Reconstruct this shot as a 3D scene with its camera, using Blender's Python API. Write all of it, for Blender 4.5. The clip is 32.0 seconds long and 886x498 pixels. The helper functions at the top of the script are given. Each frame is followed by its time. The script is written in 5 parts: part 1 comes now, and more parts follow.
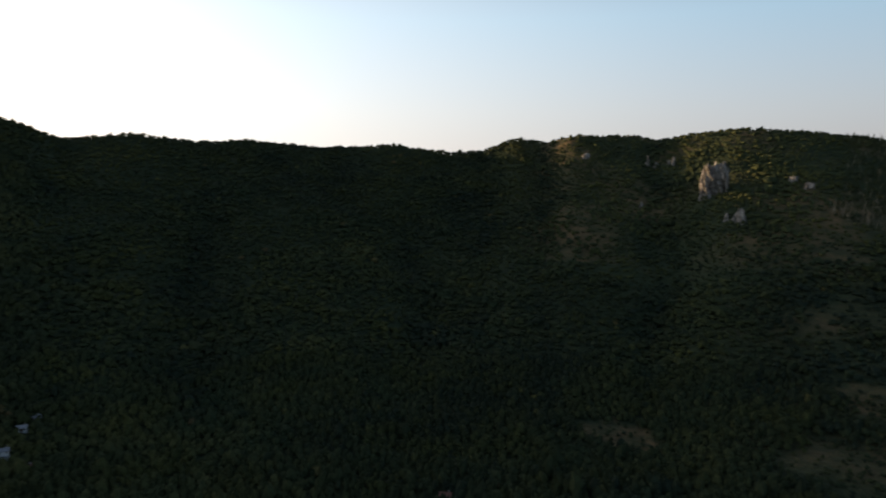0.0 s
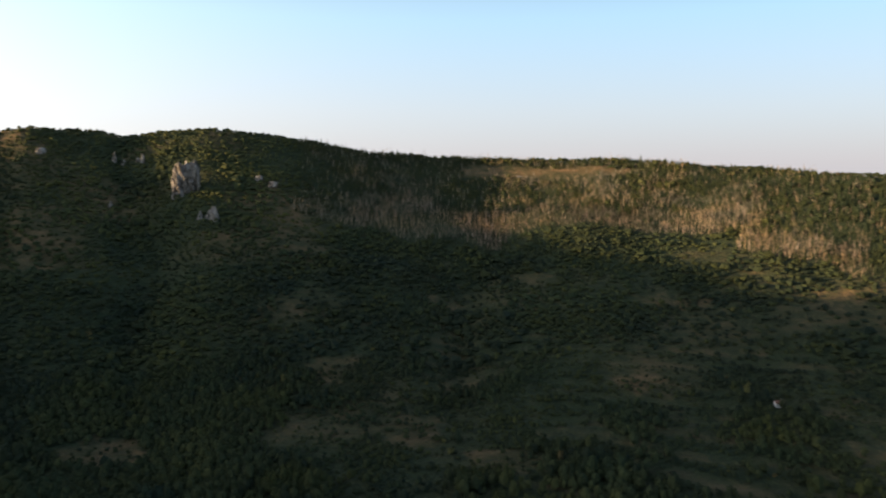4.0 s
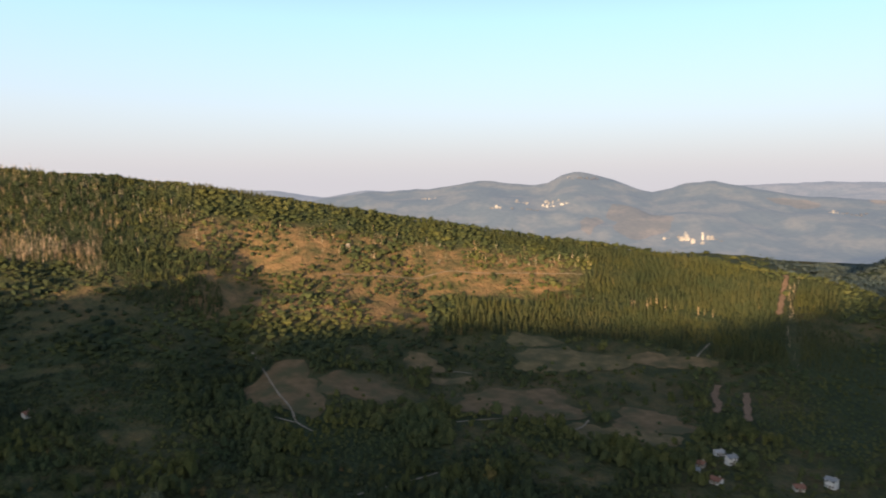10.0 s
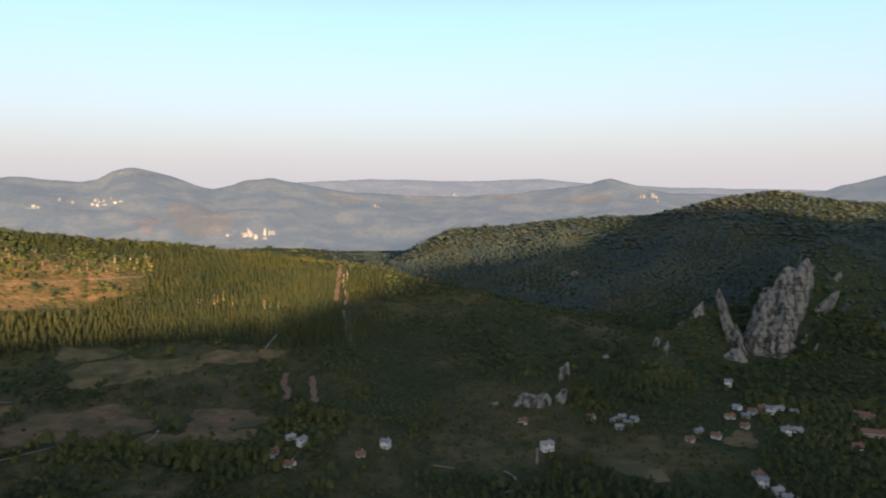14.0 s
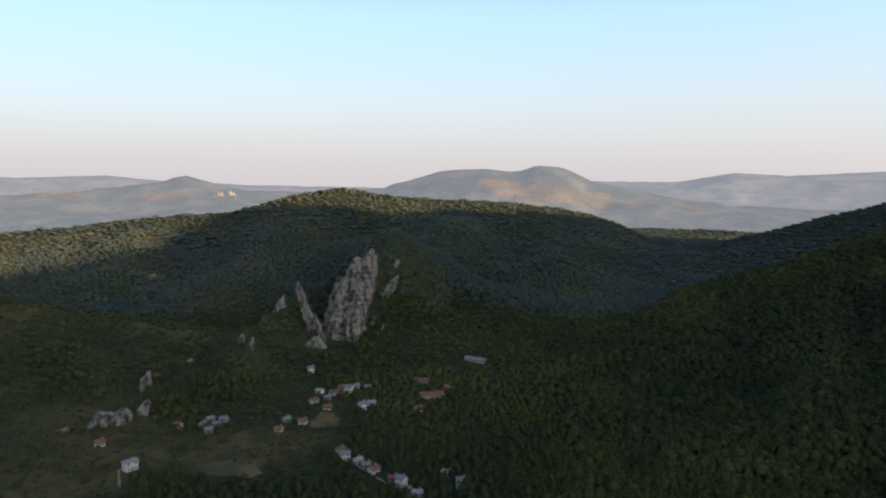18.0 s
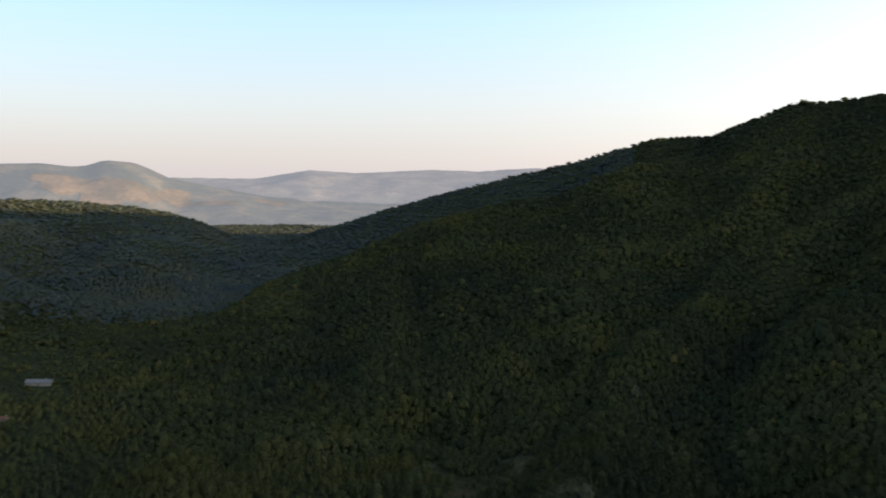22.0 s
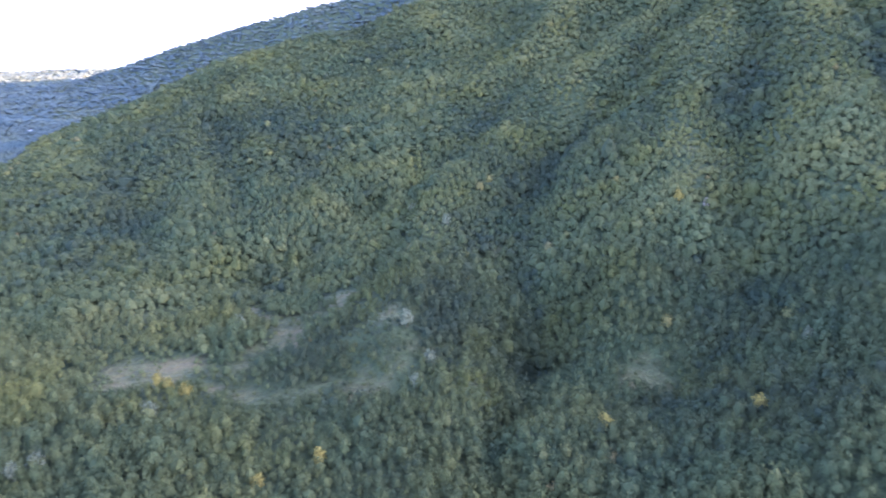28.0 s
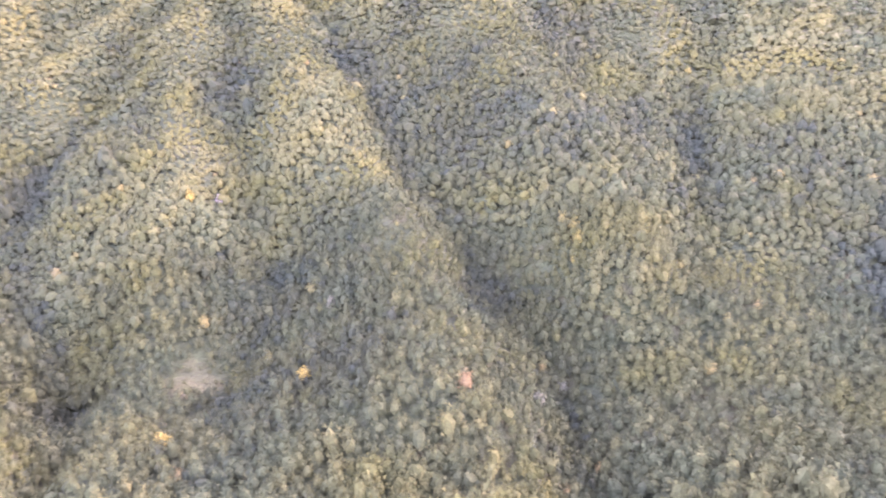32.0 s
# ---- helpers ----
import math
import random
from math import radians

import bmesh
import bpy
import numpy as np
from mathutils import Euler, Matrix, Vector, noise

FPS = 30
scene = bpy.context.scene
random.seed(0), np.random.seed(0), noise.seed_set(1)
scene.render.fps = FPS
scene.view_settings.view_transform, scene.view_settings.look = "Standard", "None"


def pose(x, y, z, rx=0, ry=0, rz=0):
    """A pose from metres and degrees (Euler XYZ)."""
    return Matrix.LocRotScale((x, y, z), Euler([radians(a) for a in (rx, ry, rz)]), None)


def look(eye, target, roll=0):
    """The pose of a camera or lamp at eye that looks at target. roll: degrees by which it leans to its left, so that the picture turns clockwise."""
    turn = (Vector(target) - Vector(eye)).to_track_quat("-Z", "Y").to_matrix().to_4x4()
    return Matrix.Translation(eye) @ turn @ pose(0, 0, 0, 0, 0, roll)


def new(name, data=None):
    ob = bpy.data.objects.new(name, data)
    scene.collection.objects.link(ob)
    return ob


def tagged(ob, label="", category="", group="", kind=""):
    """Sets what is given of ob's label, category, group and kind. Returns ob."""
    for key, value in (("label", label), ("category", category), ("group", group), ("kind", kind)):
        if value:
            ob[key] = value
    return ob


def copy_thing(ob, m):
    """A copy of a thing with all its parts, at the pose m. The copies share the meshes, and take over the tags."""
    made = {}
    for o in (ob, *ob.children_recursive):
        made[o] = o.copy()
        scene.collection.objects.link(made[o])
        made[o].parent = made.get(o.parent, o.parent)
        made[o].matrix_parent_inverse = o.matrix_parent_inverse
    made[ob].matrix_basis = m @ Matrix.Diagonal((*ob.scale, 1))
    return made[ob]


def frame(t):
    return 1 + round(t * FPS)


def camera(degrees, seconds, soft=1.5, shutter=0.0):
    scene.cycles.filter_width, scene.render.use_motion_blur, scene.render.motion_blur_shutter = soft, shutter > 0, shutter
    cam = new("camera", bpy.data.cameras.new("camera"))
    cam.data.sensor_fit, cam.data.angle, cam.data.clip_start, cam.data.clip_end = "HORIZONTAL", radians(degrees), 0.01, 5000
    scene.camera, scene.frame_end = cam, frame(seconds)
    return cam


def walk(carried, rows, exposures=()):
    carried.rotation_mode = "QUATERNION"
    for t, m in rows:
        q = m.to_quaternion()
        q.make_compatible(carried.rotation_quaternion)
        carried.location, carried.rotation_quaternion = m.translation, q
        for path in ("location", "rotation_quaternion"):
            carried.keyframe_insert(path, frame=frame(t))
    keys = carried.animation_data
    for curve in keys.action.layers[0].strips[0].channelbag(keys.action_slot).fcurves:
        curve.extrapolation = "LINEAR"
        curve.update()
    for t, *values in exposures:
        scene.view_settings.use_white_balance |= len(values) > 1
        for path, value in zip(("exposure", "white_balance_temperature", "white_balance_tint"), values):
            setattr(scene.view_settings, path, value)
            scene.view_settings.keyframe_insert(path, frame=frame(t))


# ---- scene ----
cam = camera(63.8, 32.0, soft=1.9, shutter=0.5)
# seconds, heading, pitch and roll in degrees: the drone hovers and turns
TURN = [
    (0.0, 5.10, -5.06, -0.08), (0.5, -0.00, -5.06, -0.09), (1.0, -5.07, -5.07, -0.09),
    (1.5, -10.13, -5.08, -0.10), (2.0, -15.24, -5.09, -0.10), (2.5, -20.32, -5.10, -0.10),
    (3.0, -25.39, -5.11, -0.09), (3.5, -30.44, -5.11, -0.09), (5.5, -50.32, -5.14, -0.16),
    (6.0, -55.23, -5.14, -0.16), (8.0, -74.16, -5.03, -0.16), (8.5, -78.74, -5.01, -0.13),
    (9.0, -83.30, -5.03, -0.12), (9.5, -87.77, -5.01, -0.06), (10.0, -92.17, -5.03, -0.05),
    (10.5, -96.53, -5.06, -0.06), (11.0, -100.91, -5.11, -0.08), (11.5, -105.19, -5.13, -0.08),
    (12.0, -109.45, -5.16, -0.08), (12.5, -113.69, -5.18, -0.09), (13.0, -117.96, -5.21, -0.09),
    (13.5, -122.17, -5.22, -0.10), (14.0, -126.34, -5.22, -0.11), (14.5, -130.50, -5.23, -0.10),
    (16.5, -147.02, -5.28, -0.24), (17.0, -151.09, -5.29, -0.25), (17.5, -155.20, -5.29, -0.27),
    (18.0, -159.28, -5.29, -0.30), (18.5, -163.36, -5.31, -0.31), (19.0, -167.46, -5.33, -0.31),
    (19.5, -171.56, -5.35, -0.30), (20.0, -175.67, -5.36, -0.30), (20.5, -179.75, -5.38, -0.29),
    (21.0, -183.85, -5.39, -0.29), (21.5, -187.94, -5.39, -0.31), (22.0, -192.04, -5.39, -0.32),
    (22.5, -195.94, -5.41, -0.31), (23.0, -198.48, -5.42, -0.30), (23.5, -198.57, -5.44, -0.30),
    (24.0, -198.26, -5.49, -0.29), (24.5, -197.88, -6.93, -0.30), (25.0, -197.49, -10.98, -0.31),
    (25.5, -197.10, -15.22, -0.36), (26.0, -196.95, -17.70, -0.20), (26.5, -197.20, -18.20, 0.30),
    (27.0, -199.10, -18.28, 0.70), (27.5, -202.87, -18.31, 0.89), (28.0, -207.57, -18.42, 0.77),
    (28.5, -212.30, -18.51, 0.67), (29.0, -217.10, -18.57, 0.57), (29.5, -221.88, -18.62, 0.41),
    (30.0, -226.73, -18.64, 0.30), (30.5, -231.57, -18.65, 0.17), (31.0, -236.43, -18.65, -0.01),
    (31.5, -241.34, -18.63, -0.11), (32.0, -246.21, -18.62, -0.31),
]
walk(cam, [(t, pose(0.3, 0.2, 170.0, 90 + pitch, roll, yaw)) for t, yaw, pitch, roll in TURN],
     exposures=[(0.0, 0.45, 6400, 13), (3.0, 0.9, 6400, 13), (6.0, 1.2, 6300, 13), (9.0, 1.2, 6350, 13), (13.0, 1.2, 6500, 13), (17.0, 1.15, 6500, 13),
                (23.0, 1.25, 6900, 13), (25.5, 1.3, 6700, 13), (27.5, 4.25, 5350, 32), (29.5, 5.35, 6600, 66), (32.0, 6.35, 7300, 82)])

# ---- sky and sun: a low sun just over the ridge ----
SUN_BEARING, SUN_HEIGHT = 65.0, 7.0
world = bpy.data.worlds.new("evening_sky")
scene.world = world
world.use_nodes = True
wn = world.node_tree.nodes


sky = wn.new("ShaderNodeTexSky")
sky.sky_type = "NISHITA"
sky.sun_disc = False
sky.sun_elevation, sky.sun_rotation = radians(SUN_HEIGHT), radians(-SUN_BEARING)
sky.altitude, sky.air_density, sky.dust_density, sky.ozone_density = 300, 1.0, 5.5, 3.0
wn["Background"].inputs["Strength"].default_value = 0.07
world.node_tree.links.new(sky.outputs["Color"], wn["Background"].inputs["Color"])
# the pale lavender haze along the horizon and the clear blue above it
height = wn.new("ShaderNodeSeparateXYZ")
world.node_tree.links.new(wn.new("ShaderNodeTexCoord").outputs["Generated"], height.inputs["Vector"])
air = wn.new("ShaderNodeValToRGB")
stops = [(0.0, (0.295, 0.283, 0.29)), (0.03, (0.30, 0.288, 0.29)), (0.10, (0.28, 0.30, 0.313)), (0.22, (0.205, 0.305, 0.362)), (0.34, (0.11, 0.15, 0.20)), (0.6, (0.05, 0.065, 0.09)), (1.0, (0.03, 0.04, 0.056))]
while len(air.color_ramp.elements) < len(stops):
    air.color_ramp.elements.new(0.5)
for e, (p, c) in zip(air.color_ramp.elements, stops):
    e.position, e.color = p, (*c, 1)
world.node_tree.links.new(height.outputs["Z"], air.inputs["Fac"])
clear = wn.new("ShaderNodeBackground")
world.node_tree.links.new(air.outputs["Color"], clear.inputs["Color"])
# the bright aureole that hazy air spreads round a low sun
toward = wn.new("ShaderNodeVectorMath")
toward.operation = "DOT_PRODUCT"
world.node_tree.links.new(wn["Texture Coordinate"].outputs["Generated"], toward.inputs[0])
toward.inputs[1].default_value = (-math.sin(radians(SUN_BEARING)) * math.cos(radians(SUN_HEIGHT)), math.cos(radians(SUN_BEARING)) * math.cos(radians(SUN_HEIGHT)), math.sin(radians(SUN_HEIGHT)))
near_sun = wn.new("ShaderNodeMapRange")
near_sun.inputs["From Min"].default_value = -1.0
world.node_tree.links.new(toward.outputs["Value"], near_sun.inputs["Value"])
falloff = wn.new("ShaderNodeMath")
falloff.operation = "POWER"
falloff.inputs[1].default_value = 4.0
world.node_tree.links.new(near_sun.outputs["Result"], falloff.inputs[0])
aureole = wn.new("ShaderNodeBackground")
aureole.inputs["Color"].default_value = (1.0, 0.93, 0.80, 1)
glare = wn.new("ShaderNodeMath")
glare.operation = "MULTIPLY"
glare.inputs[1].default_value = 0.85
world.node_tree.links.new(falloff.outputs[0], glare.inputs[0])
# the haze that spreads it thins out upwards
thin = wn.new("ShaderNodeMapRange")
thin.inputs["From Max"].default_value = 0.7
thin.inputs["To Min"].default_value, thin.inputs["To Max"].default_value = 1.0, 0.12
world.node_tree.links.new(height.outputs["Z"], thin.inputs["Value"])
layer = wn.new("ShaderNodeMath")
layer.operation = "MULTIPLY"
world.node_tree.links.new(glare.outputs[0], layer.inputs[0])
world.node_tree.links.new(thin.outputs["Result"], layer.inputs[1])
world.node_tree.links.new(layer.outputs[0], aureole.inputs["Strength"])
hazy = wn.new("ShaderNodeAddShader")
world.node_tree.links.new(clear.outputs[0], hazy.inputs[0])
world.node_tree.links.new(aureole.outputs[0], hazy.inputs[1])
both = wn.new("ShaderNodeAddShader")
world.node_tree.links.new(wn["Background"].outputs[0], both.inputs[0])
world.node_tree.links.new(hazy.outputs[0], both.inputs[1])
world.node_tree.links.new(both.outputs[0], wn["World Output"].inputs["Surface"])

sun = new("sun", bpy.data.lights.new("sun", "SUN"))
sun.data.energy, sun.data.angle, sun.data.color = 5.3, radians(0.6), (1.0, 0.68, 0.36)
sb, se = radians(SUN_BEARING), radians(SUN_HEIGHT)
sun.matrix_world = look((-math.sin(sb) * math.cos(se) * 900, math.cos(sb) * math.cos(se) * 900, 400 + math.sin(se) * 900), (0, 0, 400))

# ---- the lie of the land: bearings in degrees anticlockwise from north, metres ----
EYE = 170.0


def table(rows, b):
    """Periodic smooth interpolation of (bearing, value, ...) rows, by column."""
    rows = sorted(rows)
    keys = np.array([q[0] for q in rows])
    keys = np.concatenate([keys - 360, keys, keys + 360])
    out = []
    for k in range(1, len(rows[0])):
        v = np.tile([q[k] for q in rows], 3)
        out.append(np.interp(b, keys, v))
    return out


def lattice(ix, iy, seed):
    h = (ix * 374761393 + iy * 668265263 + seed * 1442695041) & 0x7FFFFFFF
    h = ((h ^ (h >> 13)) * 1274126177) & 0x7FFFFFFF
    return ((h ^ (h >> 16)) & 0xFFFF) / 65535.0


def value_noise(x, y, size, seed=0):
    x, y = np.asarray(x) / size, np.asarray(y) / size
    ix, iy = np.floor(x).astype(np.int64), np.floor(y).astype(np.int64)
    fx, fy = x - ix, y - iy
    fx, fy = fx * fx * (3 - 2 * fx), fy * fy * (3 - 2 * fy)
    a = lattice(ix, iy, seed) * (1 - fx) + lattice(ix + 1, iy, seed) * fx
    c = lattice(ix, iy + 1, seed) * (1 - fx) + lattice(ix + 1, iy + 1, seed) * fx
    return (a * (1 - fy) + c * fy) * 2 - 1


def fbm(x, y, size, seed=0, octaves=3):
    return sum(value_noise(x, y, size / 2 ** k, seed + k) / 2 ** k for k in range(octaves))


# home ridge: bearing, distance of the crest, angle of the crest over the eye's level
HOME = [(38, 1080, 4.9), (33, 1120, 3.4), (28, 1150, 3.6), (23.7, 1180, 3.15), (20, 1200, 3.4), (13.3, 1240, 3.0), (9.3, 1250, 3.15),
        (4.4, 1280, 2.5), (2, 1280, 2.6), (-0.6, 1260, 3.6), (-3, 1250, 3.45), (-5, 1230, 4.0), (-10, 1220, 3.95), (-11.2, 1220, 3.6),
        (-17, 1180, 4.25), (-22, 1180, 3.8), (-29.3, 1200, 2.5), (-35, 1220, 2.05), (-43.5, 1230, 1.9), (-48, 1220, 2.1), (-56, 1170, 1.4),
        (-62, 1130, 1.1)]
HOME_EAST = [(-66.4, 1100, 0.85), (-70.7, 1080, 0.35), (-75, 1050, -0.25), (-79.5, 1030, -0.9), (-84, 1010, -1.65), (-88.6, 1000, -2.4),
             (-93, 985, -3.1), (-97.4, 970, -3.7), (-105, 945, -4.7), (-114, 905, -5.9), (-121.9, 860, -6.8), (-124, 845, -7.6),
             (-128, 810, -8.5), (-132, 775, -9.5), (-136.5, 730, -10.5), (-140.6, 690, -11.7), (-143.5, 650, -12.6), (-147, 600, -16.5),
             (-152, 600, -18)]
# unseen from -235 on: crest heights there are shaped to block the sun
HOME_WEST = [(-176, 2100, -4.8), (-180, 2050, -4.6), (-183.7, 2000, -3.4), (-188, 1880, -2.1), (-192.8, 1750, -0.75), (-197, 1620, 0.3), (-202, 1480, 1.4),
             (-206, 1360, 2.65), (-208, 1320, 3.2), (-210, 1280, 3.4), (-212.7, 1250, 3.6), (-214, 1220, 4.25), (-215.9, 1190, 4.9), (-217.7, 1160, 5.5), (-220.6, 1130, 5.75),
             (-223.5, 1110, 5.9), (-230, 1080, 6.6), (-235, 1070, 7.5), (-240, 1060, 9.5), (-247, 1055, 11.0), (-255, 1050, 10.2), (-262, 1050, 9.0), (-268, 1050, 8.0), (-280, 1050, 7.2), (-287, 1050, 6.6), (-292, 1050, 5.5),
             (-297, 1050, 4.4), (-303, 1050, 4.3), (-310, 1060, 3.8), (-316, 1070, 2.8)]
FOOT = [(38, 330), (10, 380), (-20, 400), (-50, 330), (-70, 360), (-85, 440), (-100, 520), (-115, 500), (-125, 460), (-140, 470), (-150, 500),
        (-172, 1500), (-184, 1250), (-190, 1000), (-197, 700), (-205, 430), (-215, 360), (-230, 330), (-260, 300), (-300, 300)]
# far hill across the gorge
GORGE = [(-117, 1250, -8.5), (-122.8, 1400, -6.0), (-124.6, 1450, -4.9), (-126.8, 1500, -3.75), (-132, 1550, -3.35), (-136.2, 1600, -2.85),
         (-142.4, 1650, -2.4), (-144.5, 1660, -2.0), (-147.5, 1680, -1.0), (-151.4, 1700, -0.45), (-155.5, 1700, -1.1), (-160, 1740, -1.4),
         (-164.5, 1800, -1.5), (-169, 1880, -2.1), (-171.2, 1920, -2.5), (-173.8, 1950, -3.3), (-176, 1950, -4.6), (-178, 1950, -6.5), (-180, 1950, -8.0)]
# side spur that runs down to the village
SPUR = [(-160, 620, -16), (-163, 640, -14.6), (-169, 700, -12.7), (-173.6, 780, -10.7), (-177.7, 850, -8.3), (-181.7, 900, -6.9),
        (-185.5, 930, -5.7), (-188, 950, -4.5), (-192.8, 980, -2.7), (-197, 1000, -1.9), (-201.7, 1020, -1.1), (-206, 1050, 0.6),
        (-210, 1090, 1.2), (-214, 1100, 0.5)]
# gullies: bearing, lean in degrees over the slope, width in degrees, depth
GULLIES = [(-190, -4.0, 2.0, 14), (-270, 10.0, 2.4, 18), (-282, 6.0, 2.4, 18), (-76, 0.0, 2.6, 16), (-38, 0.0, 3.0, 14),
           (-12, 0.0, 3.0, 16), (8, 0.0, 3.5, 18), (24, 0.0, 3.5, 18), (-92, 2.0, 1.8, 7), (-130, 0.0, 2.0, 7), (-287, 0.0, 3.0, 20), (-302, 0.0, 3.0, 20)]
# folds of the wooded mountain: rise, half width, then the line by bearing and distance
FOLDS = [(16, 48, [(-205.7, 992), (-203.4, 906), (-201.1, 811), (-198.1, 651), (-195.6, 574), (-191.4, 530)]),
         (15, 34, [(-216.5, 900), (-215.2, 851), (-211.3, 667), (-208.6, 569), (-207.1, 486), (-205.1, 400), (-202.5, 327)]),
         (-22, 34, [(-221.5, 880), (-218.2, 820), (-212.7, 740), (-208.1, 640), (-203.5, 585), (-198.7, 545), (-192.5, 467)]),
         (-22, 26, [(-226.0, 900), (-222.5, 734), (-217.2, 628), (-212.8, 506), (-214.3, 421), (-215.2, 341)]),
         (-15, 15, [(-215.2, 341), (-213.1, 286), (-209.5, 242), (-212.2, 214), (-212, 180)]),
         (20, 44, [(-231, 920), (-233.0, 771), (-235.1, 674), (-237.7, 567), (-240.1, 465), (-242.5, 400), (-244.3, 342), (-245.5, 264)])]
FOLDS_WEST = [(-24, 26, [(-235.5, 860), (-238.7, 632), (-242.3, 509), (-245.2, 444), (-248.2, 404), (-251.1, 372), (-256.3, 325), (-257.9, 272), (-262, 210)]),
              (10, 30, [(-228.0, 800), (-227.7, 704), (-226.6, 602), (-225.7, 523), (-225.0, 448), (-223.3, 395)]),
              (-12, 26, [(-230.0, 760), (-230.1, 662), (-231.1, 521), (-231.2, 423), (-229.9, 344), (-225.3, 304)]),
              (16, 50, [(-247, 880), (-250, 640), (-256, 480), (-262, 380)])]

GORGE_RIBS = [(42, 85, [(-161.5, 1620), (-160.5, 1350), (-158, 1120), (-155.5, 930)]), (26, 75, [(-171, 1650), (-170, 1350), (-168, 1150)]),
              (-18, 60, [(-165.5, 1600), (-164.5, 1350), (-162.5, 1100)]), (24, 80, [(-146, 1450), (-145, 1200), (-143, 1000)]),
              (22, 70, [(-136, 1400), (-135, 1200), (-134, 1050)]), (-16, 60, [(-141, 1450), (-140, 1200), (-138.5, 1000)]),
              (-16, 60, [(-152, 1500), (-151, 1250), (-150, 1050)])]


def off_line(x, y, line):
    """Distance in plan from a line of bearings and distances."""
    near = np.full(np.shape(x), 1e9)
    p = [(-math.sin(math.radians(q)) * d, math.cos(math.radians(q)) * d) for q, d in line]
    for (x0, y0), (x1, y1) in zip(p, p[1:]):
        dx, dy = x1 - x0, y1 - y0
        t = np.clip(((x - x0) * dx + (y - y0) * dy) / (dx * dx + dy * dy), 0, 1)
        near = np.minimum(near, np.hypot(x - x0 - t * dx, y - y0 - t * dy))
    return near


# rocky knolls behind the village: bearing, distance, height, half width across and along the bearing
KNOLLS = [(-147.0, 765, 38, 36, 50), (-153.0, 880, 44, 48, 75), (-156.0, 930, 42, 60, 95), (-145.0, 700, 16, 22, 40), (-143.5, 640, 10, 30, 30), (-135.5, 560, 9, 40, 30)]


def wrapped(b, centre):
    return (b - centre + 180) % 360 - 180


def flank(b, r, rows, foot, power, back, floor=0.0):
    rc, el = table(rows, b)
    zc = np.maximum(EYE + rc * np.tan(np.radians(el)), 0)
    u = np.clip((r - foot) / (rc - foot), 0, 1)
    s = np.where(r < rc, u ** power, 1.0)
    behind = np.maximum(r - rc, 0)
    z = floor + (zc - floor) * s
    drop = back * behind * behind / (behind + 120)
    return np.maximum(z - drop, floor), u, zc


def within(b, low, high, soft):
    """1 between two bearings, falling to 0 over soft degrees outside them."""
    mid, half = (low + high) / 2, (high - low) / 2
    return np.clip((half + soft - np.abs(wrapped(b, mid))) / soft, 0, 1)


